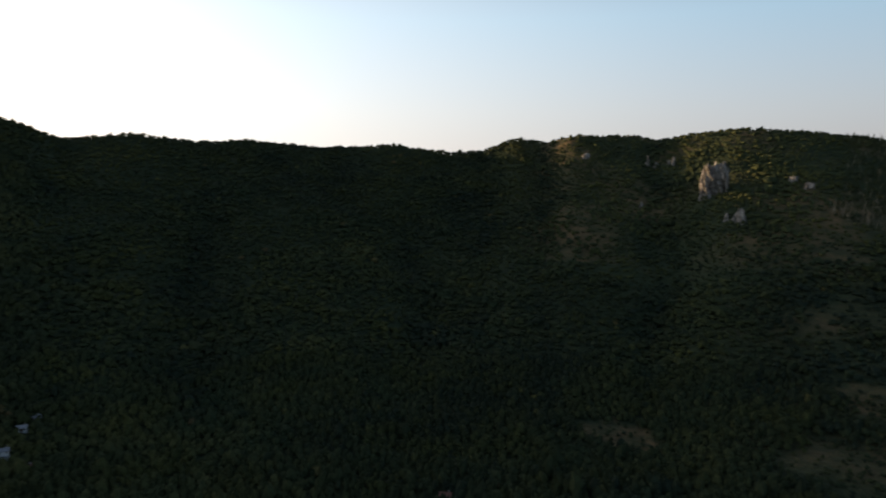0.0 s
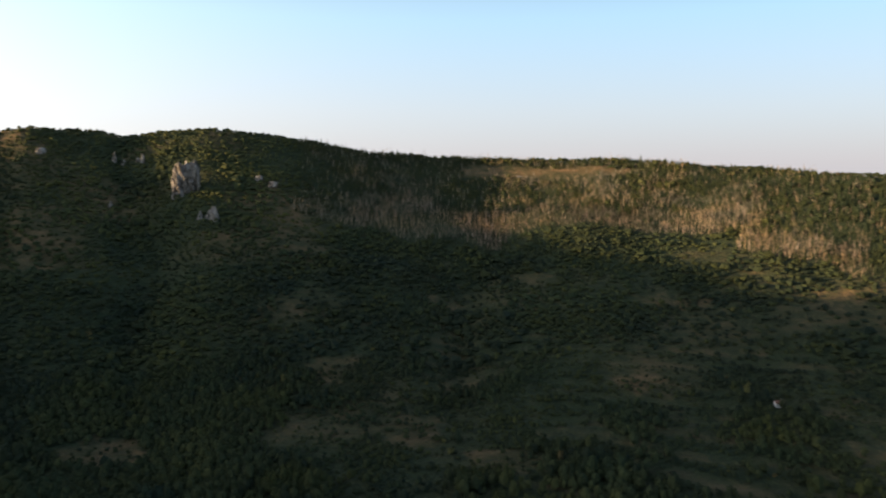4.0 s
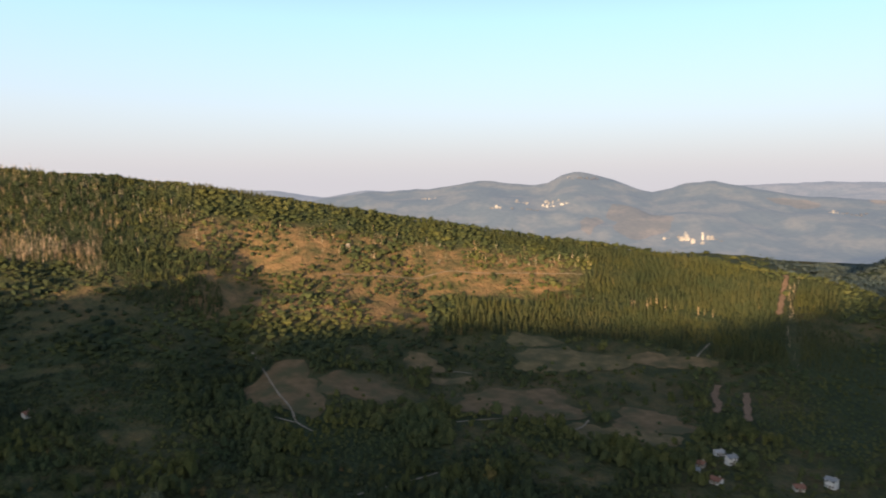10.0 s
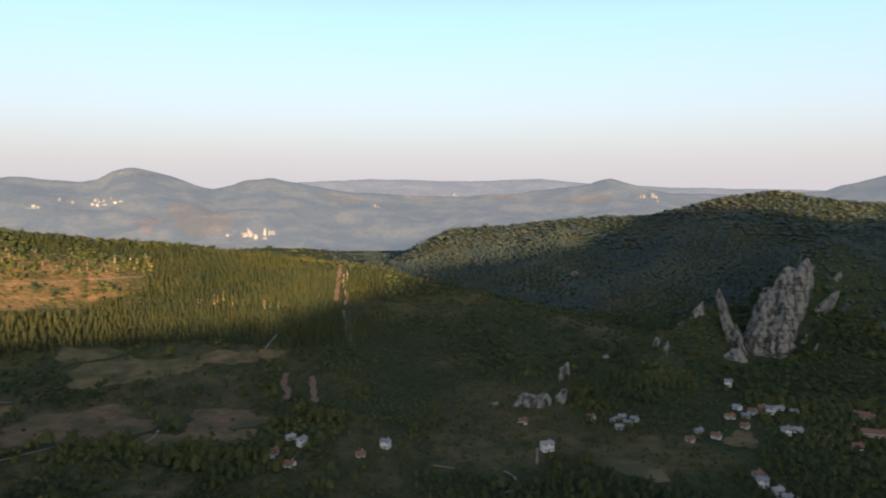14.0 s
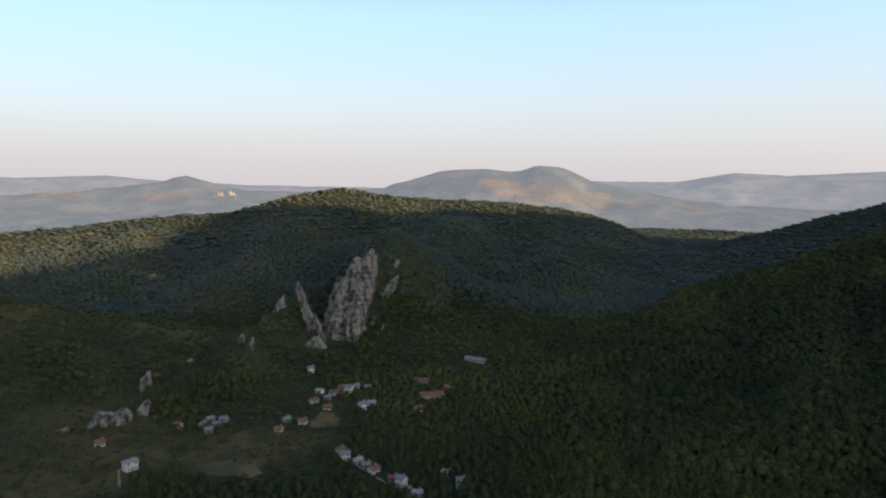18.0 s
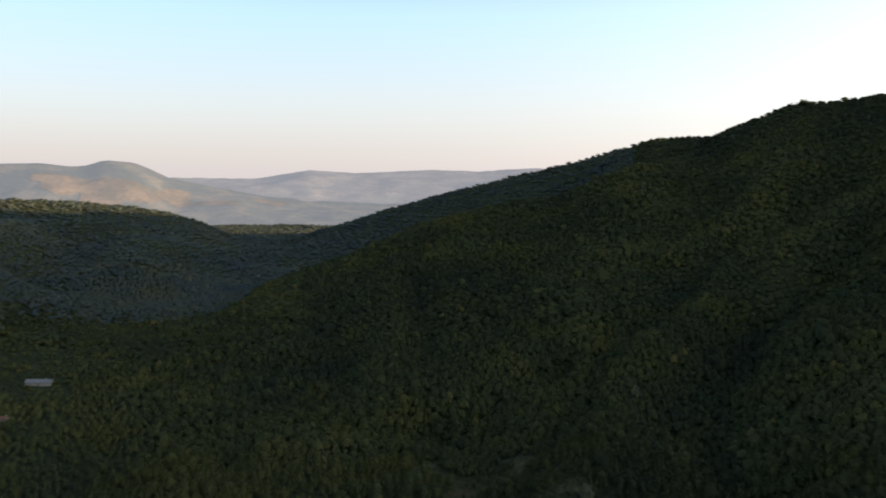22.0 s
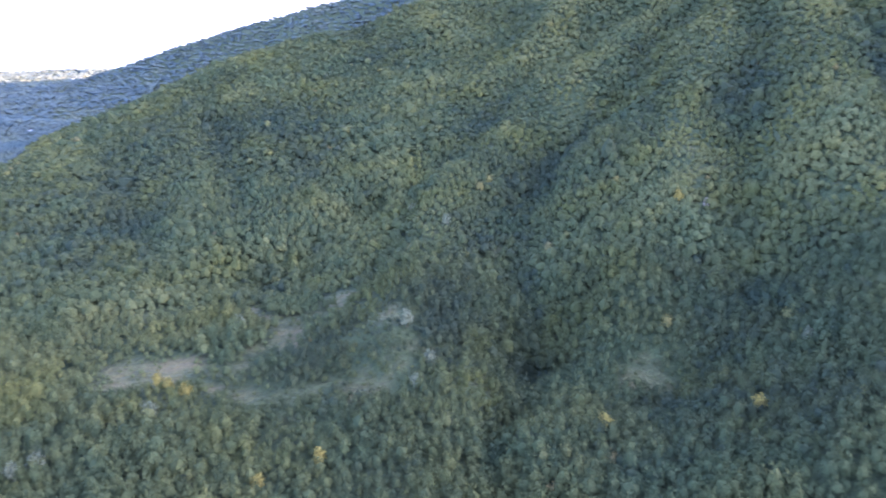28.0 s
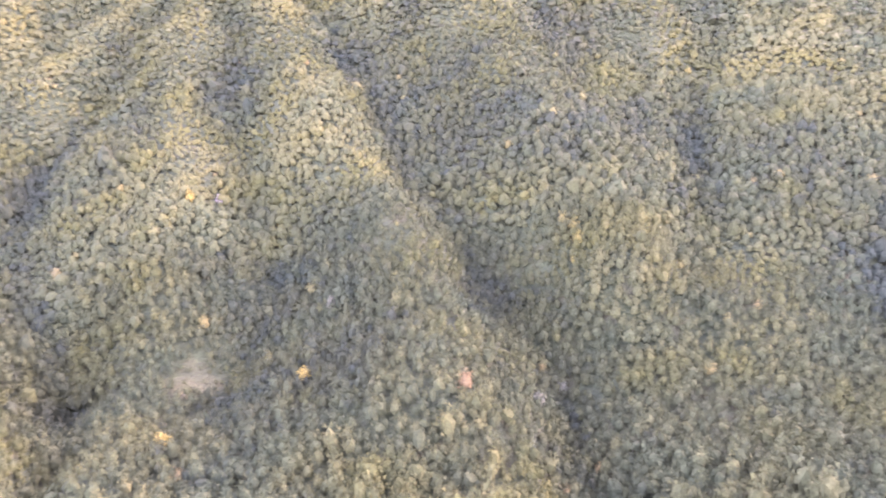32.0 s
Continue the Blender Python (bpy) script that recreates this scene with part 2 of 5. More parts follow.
def land(b, r):
    """Height of the ground, and the share of the home slope climbed."""
    b = (b + 325) % 360 - 325
    x, y = -np.sin(np.radians(b)) * r, np.cos(np.radians(b)) * r
    foot, = table(FOOT, b)
    home, u, zc = flank(b, r, HOME + HOME_EAST + HOME_WEST, foot, 1.0, 0.34)
    rc, _ = table(HOME + HOME_EAST + HOME_WEST, b)
    v = np.clip((r - foot) / (rc - foot), 0, 1)
    steep = within(b, -300, -195, 25)
    power = 1.55 - 0.35 * steep
    home = np.where(r < rc, zc * v ** power, home)
    lee = np.clip((rc + 260 - r) / 260, 0, 1)
    for centre, lean, width, depth in GULLIES:
        line = centre + lean * v + 1.3 * np.sin(7 * v + centre) + 0.5 * np.sin(19 * v + 2 * centre)
        home = home - depth * np.exp(-np.abs(wrapped(b, line) / width) ** 1.4) * np.sin(np.pi * np.clip(v, 0, 1) ** 0.8) * (r < rc)
    for rise, half, line in FOLDS + FOLDS_WEST:
        off = off_line(x + 8 * fbm(x, y, 60, 23), y + 8 * fbm(x, y, 60, 27), line)
        home = home + (1.45 if rise > 0 else 1.05) * rise * np.exp(-(off / half) ** (2.0 if rise > 0 else 1.4)) * np.clip((r - 170) / 60, 0, 1)
    gorge, w, _ = flank(b, r, GORGE, 820.0, 1.15, 0.22)
    gorge = gorge * within(b, -180, -120, 6)
    # a side rib of the far hill that comes down behind the cliff, and the hollows on either side
    for rise, half, line in GORGE_RIBS:
        gorge = gorge + rise * np.exp(-(off_line(x + 14 * fbm(x, y, 120, 25), y + 14 * fbm(x, y, 120, 29), line) / half) ** 2) * np.clip((r - 800) / 150, 0, 1) * np.clip((1560 - r) / 260, 0, 1)
    spur, q, _ = flank(b, r, SPUR, 420.0, 1.25, 0.45)
    spur = spur * within(b, -211, -160, 5)
    for centre, width, depth in ((-167, 1.6, 8), (-184, 1.8, 12), (-192, 1.5, 12)):
        spur = spur - depth * np.exp(-(wrapped(b, centre + 3 * q) / width) ** 2) * np.sin(np.pi * q) * (r < 1100)
    dip = np.minimum(home, 0)
    home = np.maximum(home, 0)
    z = np.maximum(np.maximum(home, 0), np.maximum(gorge, spur))
    soft = 5.0
    top = np.maximum(z, 1e-6)
    z = top + soft * np.log(np.exp((home - top) / soft) + np.exp((gorge - top) / soft) + np.exp((spur - top) / soft) + np.exp(-top / soft)) - soft * 0.35 + dip
    for kb, kr, high, across, along in KNOLLS:
        side = wrapped(b, kb) * np.pi / 180 * r
        z = z + high * np.exp(-(side / across) ** 2 - ((r - kr) / along) ** 2)
    rough = np.clip((r - 250) / 500, 0.15, 1) * np.where(v > 0.8, np.clip((1.25 - v) / 0.45, 0.35, 1), 1)
    z = z + rough * (4.5 * fbm(x, y, 170, 3) + 1.6 * fbm(x, y, 45, 9))
    # terraces on the orchard slope
    terr = within(b, -72, -30, 8) * np.clip(1 - np.abs(v - 0.15) / 0.22, 0, 1)
    z = z + terr * 0.9 * np.sin((r + 14 * fbm(x, y, 120, 21)) * 2 * np.pi / 24)
    # small spurs and hollows on the wooded mountain
    z = z + within(b, -325, -186, 6) * np.sin(np.pi * np.clip(v, 0, 1)) * (5 * (0.5 - np.abs(fbm(b * 9, v * 60, 42, 77))) + 5 * fbm(x, y, 75, 79))
    z = z - within(b, -123, -55, 4) * np.clip((r - 1450) / 900, 0, 1) * 50
    z = z + np.clip((r - 1700) / 900, 0, 1) * 18 * fbm(x, y, 600, 31)
    return z, v, w, q


STEPS = np.concatenate([np.linspace(0.01, 180, 16), np.linspace(195, 600, 46)[0:], np.linspace(608, 1400, 100), np.geomspace(1412, 2700, 50)])
ARC = 720
GRID_B = -325 + np.arange(ARC) * (360 / ARC)
GB, GR = np.meshgrid(GRID_B, STEPS, indexing="ij")
GRID_Z, GRID_V, GRID_W, GRID_Q = land(GB, GR)


def ground_at(b, r):
    """Height of the ground sheet itself."""
    fb = (np.asarray(b, float) + 325) % 360 * ARC / 360
    i = np.floor(fb).astype(int) % ARC
    fb = fb - np.floor(fb)
    j = np.clip(np.searchsorted(STEPS, r) - 1, 0, len(STEPS) - 2)
    fr = (r - STEPS[j]) / (STEPS[j + 1] - STEPS[j])
    k = (i + 1) % ARC
    return (GRID_Z[i, j] * (1 - fb) * (1 - fr) + GRID_Z[k, j] * fb * (1 - fr) + GRID_Z[i, j + 1] * (1 - fb) * fr + GRID_Z[k, j + 1] * fb * fr)


def spot(b, r, lift=0.0):
    """A place on the ground by bearing and distance."""
    a = math.radians(b)
    return Vector((-math.sin(a) * r, math.cos(a) * r, float(ground_at(b, r)) + lift))


def at_xy(x, y):
    return ground_at(np.degrees(np.arctan2(-np.asarray(x), np.asarray(y))), np.hypot(x, y))

# ---- materials ----
def material(name, rough=0.9):
    m = bpy.data.materials.new(name)
    m.use_nodes = True
    n, l = m.node_tree.nodes, m.node_tree.links
    b = n["Principled BSDF"]
    b.inputs["Roughness"].default_value = rough
    b.inputs["Specular IOR Level"].default_value = 0.15
    return m, n, l, b


def ramp(n, l, source, stops):
    r = n.new("ShaderNodeValToRGB")
    while len(r.color_ramp.elements) < len(stops):
        r.color_ramp.elements.new(0.5)
    for e, (p, c) in zip(r.color_ramp.elements, stops):
        e.position, e.color = p, (*c, 1)
    l.new(source, r.inputs["Fac"])
    return r.outputs["Color"]


def noise_of(n, l, scale, detail=4.0, vector=None):
    t = n.new("ShaderNodeTexNoise")
    t.inputs["Scale"].default_value, t.inputs["Detail"].default_value = scale, detail
    if vector is None:
        vector = n.new("ShaderNodeNewGeometry").outputs["Position"]
    l.new(vector, t.inputs["Vector"])
    return t.outputs["Fac"]


def blend(n, l, fac, a, b, kind="MIX"):
    m = n.new("ShaderNodeMix")
    m.data_type, m.blend_type = "RGBA", kind
    for value, socket in ((fac, m.inputs[0]), (a, m.inputs[6]), (b, m.inputs[7])):
        if isinstance(value, (int, float)):
            socket.default_value = value
        elif isinstance(value, tuple):
            socket.default_value = (*value, 1)
        else:
            l.new(value, socket)
    return m.outputs[2]


def bumped(n, l, b, height, strength, distance):
    u = n.new("ShaderNodeBump")
    u.inputs["Strength"].default_value, u.inputs["Distance"].default_value = strength, distance
    l.new(height, u.inputs["Height"])
    l.new(u.outputs["Normal"], b.inputs["Normal"])


def leafy_normal(n, l, b, up):
    """Leaves hang at all angles but face up on the whole: lift the crown's normal."""
    lift = n.new("ShaderNodeVectorMath")
    lift.operation = "ADD"
    l.new(n.new("ShaderNodeNewGeometry").outputs["Normal"], lift.inputs[0])
    lift.inputs[1].default_value = (0, 0, up)
    unit = n.new("ShaderNodeVectorMath")
    unit.operation = "NORMALIZE"
    l.new(lift.outputs[0], unit.inputs[0])
    l.new(unit.outputs[0], b.inputs["Normal"])


def foliage(name, stops, mottle=0.4, up=0.3):
    """Leaves, by each tree's own tint and a fine mottle."""
    m, n, l, b = material(name, 0.95)
    a = n.new("ShaderNodeAttribute")
    a.attribute_name = "tint"
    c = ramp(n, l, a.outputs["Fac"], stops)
    c = blend(n, l, 0.6, c, ramp(n, l, noise_of(n, l, 0.022, 3.0), [(0.33, (0.72, 0.9, 0.95)), (0.5, (1, 1, 0.9)), (0.66, (1.22, 1.12, 0.70))]), "MULTIPLY")
    f = noise_of(n, l, 1.1, 3.0)
    c = blend(n, l, mottle, c, ramp(n, l, f, [(0.3, (0.35, 0.35, 0.35)), (0.7, (1.35, 1.35, 1.3))]), "MULTIPLY")
    l.new(c, b.inputs["Base Color"])
    b.inputs["Specular IOR Level"].default_value = 0.05
    leafy_normal(n, l, b, up)
    return m


def foliage_single(name, stops, up=0.3):
    """Leaves of single trees, tinted by the object's random number."""
    m, n, l, b = material(name, 0.95)
    c = ramp(n, l, n.new("ShaderNodeObjectInfo").outputs["Random"], stops)
    f = noise_of(n, l, 1.1, 3.0)
    c = blend(n, l, 0.4, c, ramp(n, l, f, [(0.3, (0.35, 0.35, 0.35)), (0.7, (1.35, 1.35, 1.3))]), "MULTIPLY")
    l.new(c, b.inputs["Base Color"])
    b.inputs["Specular IOR Level"].default_value = 0.05
    leafy_normal(n, l, b, up)
    return m


LEAF_STOPS = [(0.0, (0.028, 0.037, 0.023)), (0.25, (0.043, 0.052, 0.025)), (0.45, (0.044, 0.054, 0.025)), (0.65, (0.062, 0.069, 0.029)), (0.88, (0.078, 0.082, 0.034)),
              (0.95, (0.105, 0.096, 0.036)), (1.0, (0.105, 0.075, 0.036))]
M_LEAF = foliage("broadleaf_foliage", LEAF_STOPS, 0.4, 0.6)
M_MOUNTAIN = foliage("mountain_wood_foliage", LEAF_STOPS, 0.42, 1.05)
M_LEAF_ONE = foliage_single("broadleaf_foliage_single", LEAF_STOPS, 0.85)
M_WILLOW = foliage_single("willow_foliage", [(0.0, (0.085, 0.095, 0.058)), (1.0, (0.105, 0.115, 0.07))])
M_GOLD = foliage_single("yellowing_foliage", [(0.0, (0.15, 0.125, 0.035)), (1.0, (0.21, 0.165, 0.045))])
NEEDLE_STOPS = [(0.0, (0.025, 0.034, 0.019)), (0.5, (0.040, 0.047, 0.022)), (0.85, (0.056, 0.059, 0.027)), (1.0, (0.09, 0.074, 0.035))]
M_NEEDLE = foliage("conifer_needles", NEEDLE_STOPS)
M_NEEDLE_ONE = foliage_single("conifer_needles_single", NEEDLE_STOPS)
DEAD_STOPS = [(0.0, (0.15, 0.115, 0.085)), (0.5, (0.26, 0.20, 0.145)), (1.0, (0.38, 0.31, 0.235))]
M_DEAD = foliage("dead_conifer_wood", DEAD_STOPS, 0.35)
M_DEAD_ONE = foliage_single("dead_conifer_wood_single", DEAD_STOPS)
# paler, bluer leaf colours: distance haze painted into the foliage
M_GORGE_HAZED = foliage("hazed_gorge_foliage", [(0.0, (0.056, 0.074, 0.074)), (0.5, (0.070, 0.090, 0.087)), (0.9, (0.092, 0.106, 0.086)), (1.0, (0.10, 0.092, 0.06))], 0.2, 1.3)

M_BARK, n, l, b = material("bark")
l.new(ramp(n, l, noise_of(n, l, 6.0), [(0.3, (0.05, 0.036, 0.026)), (0.7, (0.12, 0.09, 0.065))]), b.inputs["Base Color"])

M_GROUND, n, l, b = material("hillside_ground", 1.0)
a = n.new("ShaderNodeAttribute")
a.attribute_name = "meadow"
dry = ramp(n, l, noise_of(n, l, 0.06, 8.0), [(0.36, (0.075, 0.070, 0.030)), (0.47, (0.135, 0.100, 0.045)), (0.57, (0.185, 0.120, 0.056)), (0.74, (0.255, 0.155, 0.076))])
floor = ramp(n, l, noise_of(n, l, 0.06, 6.0), [(0.3, (0.028, 0.039, 0.019)), (0.55, (0.040, 0.053, 0.023)), (0.8, (0.060, 0.058, 0.030))])
c = blend(n, l, a.outputs["Fac"], floor, dry)
c = blend(n, l, 0.5, c, ramp(n, l, noise_of(n, l, 0.6, 5.0), [(0.3, (0.5, 0.5, 0.5)), (0.7, (1.3, 1.3, 1.25))]), "MULTIPLY")
l.new(c, b.inputs["Base Color"])
bumped(n, l, b, noise_of(n, l, 0.22, 7.0), 1.0, 3.0)

M_FIELD, n, l, b = material("fallow_field", 1.0)
rnd = n.new("ShaderNodeObjectInfo").outputs["Random"]
c = ramp(n, l, rnd, [(0.0, (0.135, 0.093, 0.055)), (0.5, (0.17, 0.118, 0.066)), (1.0, (0.135, 0.11, 0.058))])
c = blend(n, l, 0.7, c, ramp(n, l, noise_of(n, l, 0.12, 6.0), [(0.3, (0.55, 0.6, 0.45)), (0.7, (1.25, 1.2, 1.15))]), "MULTIPLY")
weeds = ramp(n, l, noise_of(n, l, 0.05, 7.0), [(0.44, (0, 0, 0)), (0.62, (0.85, 0.85, 0.85))])
c = blend(n, l, weeds, c, (0.062, 0.062, 0.030))
l.new(c, b.inputs["Base Color"])
bumped(n, l, b, noise_of(n, l, 1.5, 4.0), 0.5, 0.2)

M_TRACK, n, l, b = material("chalky_dirt", 1.0)
l.new(ramp(n, l, noise_of(n, l, 0.4, 5.0), [(0.3, (0.16, 0.13, 0.095)), (0.7, (0.28, 0.235, 0.18))]), b.inputs["Base Color"])

M_ROCK, n, l, b = material("grey_limestone", 0.95)
st = n.new("ShaderNodeMapping")
st.inputs["Scale"].default_value = (1.0, 1.0, 0.28)
l.new(n.new("ShaderNodeNewGeometry").outputs["Position"], st.inputs["Vector"])
f = noise_of(n, l, 0.22, 8.0, st.outputs["Vector"])
c = ramp(n, l, f, [(0.34, (0.04, 0.038, 0.034)), (0.45, (0.11, 0.103, 0.09)), (0.57, (0.24, 0.225, 0.20)), (0.72, (0.16, 0.138, 0.108))])
moss = ramp(n, l, noise_of(n, l, 0.09, 5.0), [(0.62, (0, 0, 0)), (0.70, (0.8, 0.8, 0.8))])
c = blend(n, l, moss, c, (0.05, 0.062, 0.028))
l.new(c, b.inputs["Base Color"])
bumped(n, l, b, f, 1.0, 2.0)

M_PALE, n, l, b = material("pale_limestone", 0.95)
st = n.new("ShaderNodeMapping")
st.inputs["Scale"].default_value = (1.0, 1.0, 0.16)
l.new(n.new("ShaderNodeNewGeometry").outputs["Position"], st.inputs["Vector"])
c = ramp(n, l, noise_of(n, l, 0.30, 8.0, st.outputs["Vector"]), [(0.36, (0.05, 0.045, 0.035)), (0.46, (0.15, 0.13, 0.105)), (0.58, (0.27, 0.24, 0.20)), (0.72, (0.34, 0.31, 0.265))])
l.new(c, b.inputs["Base Color"])


def plain(name, low, high, scale=1.5, rough=0.9):
    m, n, l, b = material(name, rough)
    l.new(ramp(n, l, noise_of(n, l, scale, 5.0), [(0.3, low), (0.7, high)]), b.inputs["Base Color"])
    return m


M_WHITE = plain("white_render", (0.42, 0.41, 0.39), (0.64, 0.63, 0.61))
M_CREAM = plain("cream_render", (0.28, 0.25, 0.20), (0.44, 0.39, 0.32))
M_STONE = plain("stone_wall", (0.20, 0.18, 0.15), (0.36, 0.33, 0.28))
M_TILE = plain("red_roof_tiles", (0.14, 0.070, 0.050), (0.24, 0.125, 0.09), 2.5)
M_GREY = plain("grey_roof_sheet", (0.14, 0.145, 0.155), (0.25, 0.26, 0.27), 2.0, 0.6)
M_PALEROOF = plain("pale_roof_sheet", (0.20, 0.20, 0.20), (0.33, 0.33, 0.33), 2.0, 0.7)
M_DOOR = plain("dark_wood", (0.05, 0.035, 0.025), (0.12, 0.08, 0.05), 4.0)
M_PANE, n, l, b = material("window_glass", 0.08)
b.inputs["Base Color"].default_value = (0.02, 0.025, 0.03, 1)
b.inputs["Specular IOR Level"].default_value = 0.6


def far_hill(name, low, high, haze_glow, strength):
    """Woods and fields far off; the evening air's haze is painted in as bluish emission."""
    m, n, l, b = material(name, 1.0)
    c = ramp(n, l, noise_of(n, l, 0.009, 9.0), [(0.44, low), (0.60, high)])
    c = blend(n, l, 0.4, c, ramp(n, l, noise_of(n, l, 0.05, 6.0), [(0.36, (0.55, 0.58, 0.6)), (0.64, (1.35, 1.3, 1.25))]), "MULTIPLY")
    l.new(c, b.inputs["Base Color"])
    b.inputs["Emission Color"].default_value = (*haze_glow, 1)
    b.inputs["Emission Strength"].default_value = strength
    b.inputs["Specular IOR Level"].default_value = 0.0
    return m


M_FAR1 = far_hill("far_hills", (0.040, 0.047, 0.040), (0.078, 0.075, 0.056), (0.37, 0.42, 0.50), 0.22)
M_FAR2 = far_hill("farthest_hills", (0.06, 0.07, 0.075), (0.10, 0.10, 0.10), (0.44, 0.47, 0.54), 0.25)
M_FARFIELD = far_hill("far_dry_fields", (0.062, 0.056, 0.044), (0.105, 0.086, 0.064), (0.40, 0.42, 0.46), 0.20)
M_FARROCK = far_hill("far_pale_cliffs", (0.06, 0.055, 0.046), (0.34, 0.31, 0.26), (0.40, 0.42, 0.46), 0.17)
M_DIRT = plain("bare_reddish_earth", (0.13, 0.085, 0.055), (0.22, 0.145, 0.095), 0.5, 1.0)


# ---- mesh helpers ----
def mesh_of(name, verts, tris, mat, smooth=True, floats=None):
    """A mesh from arrays of corners and triangles, with float attributes at its corners."""
    me = bpy.data.meshes.new(name)
    verts, tris = np.asarray(verts, np.float32), np.asarray(tris, np.int32)
    me.vertices.add(len(verts))
    me.vertices.foreach_set("co", verts.ravel())
    me.loops.add(tris.size)
    me.loops.foreach_set("vertex_index", tris.ravel())
    me.polygons.add(len(tris))
    me.polygons.foreach_set("loop_start", np.arange(0, tris.size, tris.shape[1], dtype=np.int32))
    me.polygons.foreach_set("use_smooth", np.full(len(tris), smooth))
    for key, values in (floats or {}).items():
        me.attributes.new(key, "FLOAT", "POINT").data.foreach_set("value", np.asarray(values, np.float32))
    me.materials.append(mat)
    me.update(calc_edges=True)
    return me


def part(name, data, parent, label=""):
    ob = new(name, data)
    ob.parent = parent
    return tagged(ob, label)


def from_bm(name, bm, mat, smooth=False):
    me = bpy.data.meshes.new(name)
    bm.to_mesh(me)
    bm.free()
    for p in me.polygons:
        p.use_smooth = smooth
    me.materials.append(mat)
    return me


def polar(b, r, z):
    a = np.radians(b)
    return np.stack([-np.sin(a) * r, np.cos(a) * r, z], -1)


def ring_sheet(name, b, radii, z, mat, floats=None):
    """A closed sheet on a grid of bearings and distances."""
    nb, nr = z.shape
    gb, gr = np.meshgrid(b, radii, indexing="ij")
    v = polar(gb, gr, z).reshape(-1, 3)
    i, j = np.meshgrid(np.arange(nb), np.arange(nr - 1), indexing="ij")
    k = (i + 1) % nb
    quads = np.stack([i * nr + j, i * nr + j + 1, k * nr + j + 1, k * nr + j], -1).reshape(-1, 4)
    return new(name, mesh_of(name, v, quads, mat, True, floats))


# ---- land cover ----
FIELDS_A = [(-101.8, 643, 60, 25), (-109.6, 655, 42, 13), (-99.3, 686, 22, 16), (-90.5, 625, 18, 17), (-92.8, 585, 17, 10), (-85.4, 557, 28, 30),
            (-98.6, 532, 38, 42), (-79.4, 551, 25, 52), (-108.8, 511, 30, 22), (-104.9, 478, 20, 18)]
FIELDS_B = [(-142.4, 413, 14, 14), (-109.0, 478, 22, 12), (-149.7, 487, 9, 20)]
# rough brown pasture, half overgrown
PASTURES = [(-96.0, 455, 29, 26), (-102.5, 411, 33, 22), (-67.7, 488, 16, 10), (-32.9, 465, 27, 22), (-40.9, 414, 21, 18), (-26.3, 578, 24, 16), (-25.2, 832, 33, 13), (-41.6, 795, 32, 13), (-35.2, 743, 24, 10),
            (-9.4, 476, 24, 22), (-65.0, 744, 24, 16), (-53.1, 725, 38, 14), (-58.9, 406, 31, 9), (-47, 450, 30, 14), (-52, 540, 34, 16), (-38, 560, 28, 16)]
# grassy glades in the mountain wood
GLADES = [(159.9, 292, 13, 8), (134.5, 330, 12, 10), (132.2, 309, 9, 6), (158.4, 350, 13, 8)]


def clearing(b, r, x, y):
    """The half-open scrub on the shelf under the mountain: over 0 where grass shows."""
    inside = within(b, -202, -181, 3) * np.clip((r - 285) / 25, 0, 1) * np.clip((425 - r) / 25, 0, 1)
    return inside * (fbm(x, y, 26, 61) + 0.4 * value_noise(x, y, 8, 66) - 0.26)



FIELDS = FIELDS_A + FIELDS_B
LANES = [[(-76.9, 626.7), (-77.8, 588.1), (-78.9, 540.7), (-79.9, 514.4), (-80.2, 489.9), (-81.5, 474.1)], [(-80.2, 489.9), (-78.9, 498.6), (-77.9, 507.4)],
         [(-93.0, 486.3), (-96.0, 493.4), (-98.2, 498.6), (-100.7, 484.6)], [(-102.7, 475.8), (-103.7, 488.1), (-104.0, 502.1)],
         [(-78.0, 368.8), (-82.2, 363.5), (-86.4, 377.6), (-89.7, 389.8), (-91.7, 400.4)], [(-112.1, 663.5), (-113.0, 695.1)],
         [(-93.0, 610), (-94.5, 600)]]
STRIPS = [[(-113.5, 542.5), (-113.9, 560), (-113.4, 580), (-113.7, 605.7)], [(-115.9, 528.5), (-115.8, 556.5), (-115.7, 589.9)], [(-117.7, 770), (-117.9, 830), (-118.1, 885)]]
LANES_VILLAGE = [[(-131.0, 363.5), (-132.6, 374.1), (-132.5, 388.1), (-131.4, 395.1)], [(-125.5, 402.1), (-127.6, 396.9)], [(-134.1, 407.4), (-134.1, 433.7)],
                 [(-150.7, 424.9), (-152.0, 407.4), (-153.6, 389.8), (-155.4, 372.3), (-157.3, 360.0)], [(-84.0, 819.5), (-86.6, 817), (-89.6, 830), (-92.6, 846), (-96.6, 842), (-100, 850), (-103.3, 855)]]


def field_outline(b, r, half_across, half_along):
    """A rounded, uneven outline in local metres, as radius by angle."""
    def radius(a):
        wob = 1 + 0.17 * np.sin(2 * a + b) + 0.14 * np.sin(3 * a + r) + 0.09 * np.sin(5 * a + b * r) + 0.05 * np.sin(8 * a + r)
        base = 1 / (np.abs(np.cos(a) / half_across) ** 2.6 + np.abs(np.sin(a) / half_along) ** 2.6) ** (1 / 2.6)
        return base * wob
    return radius


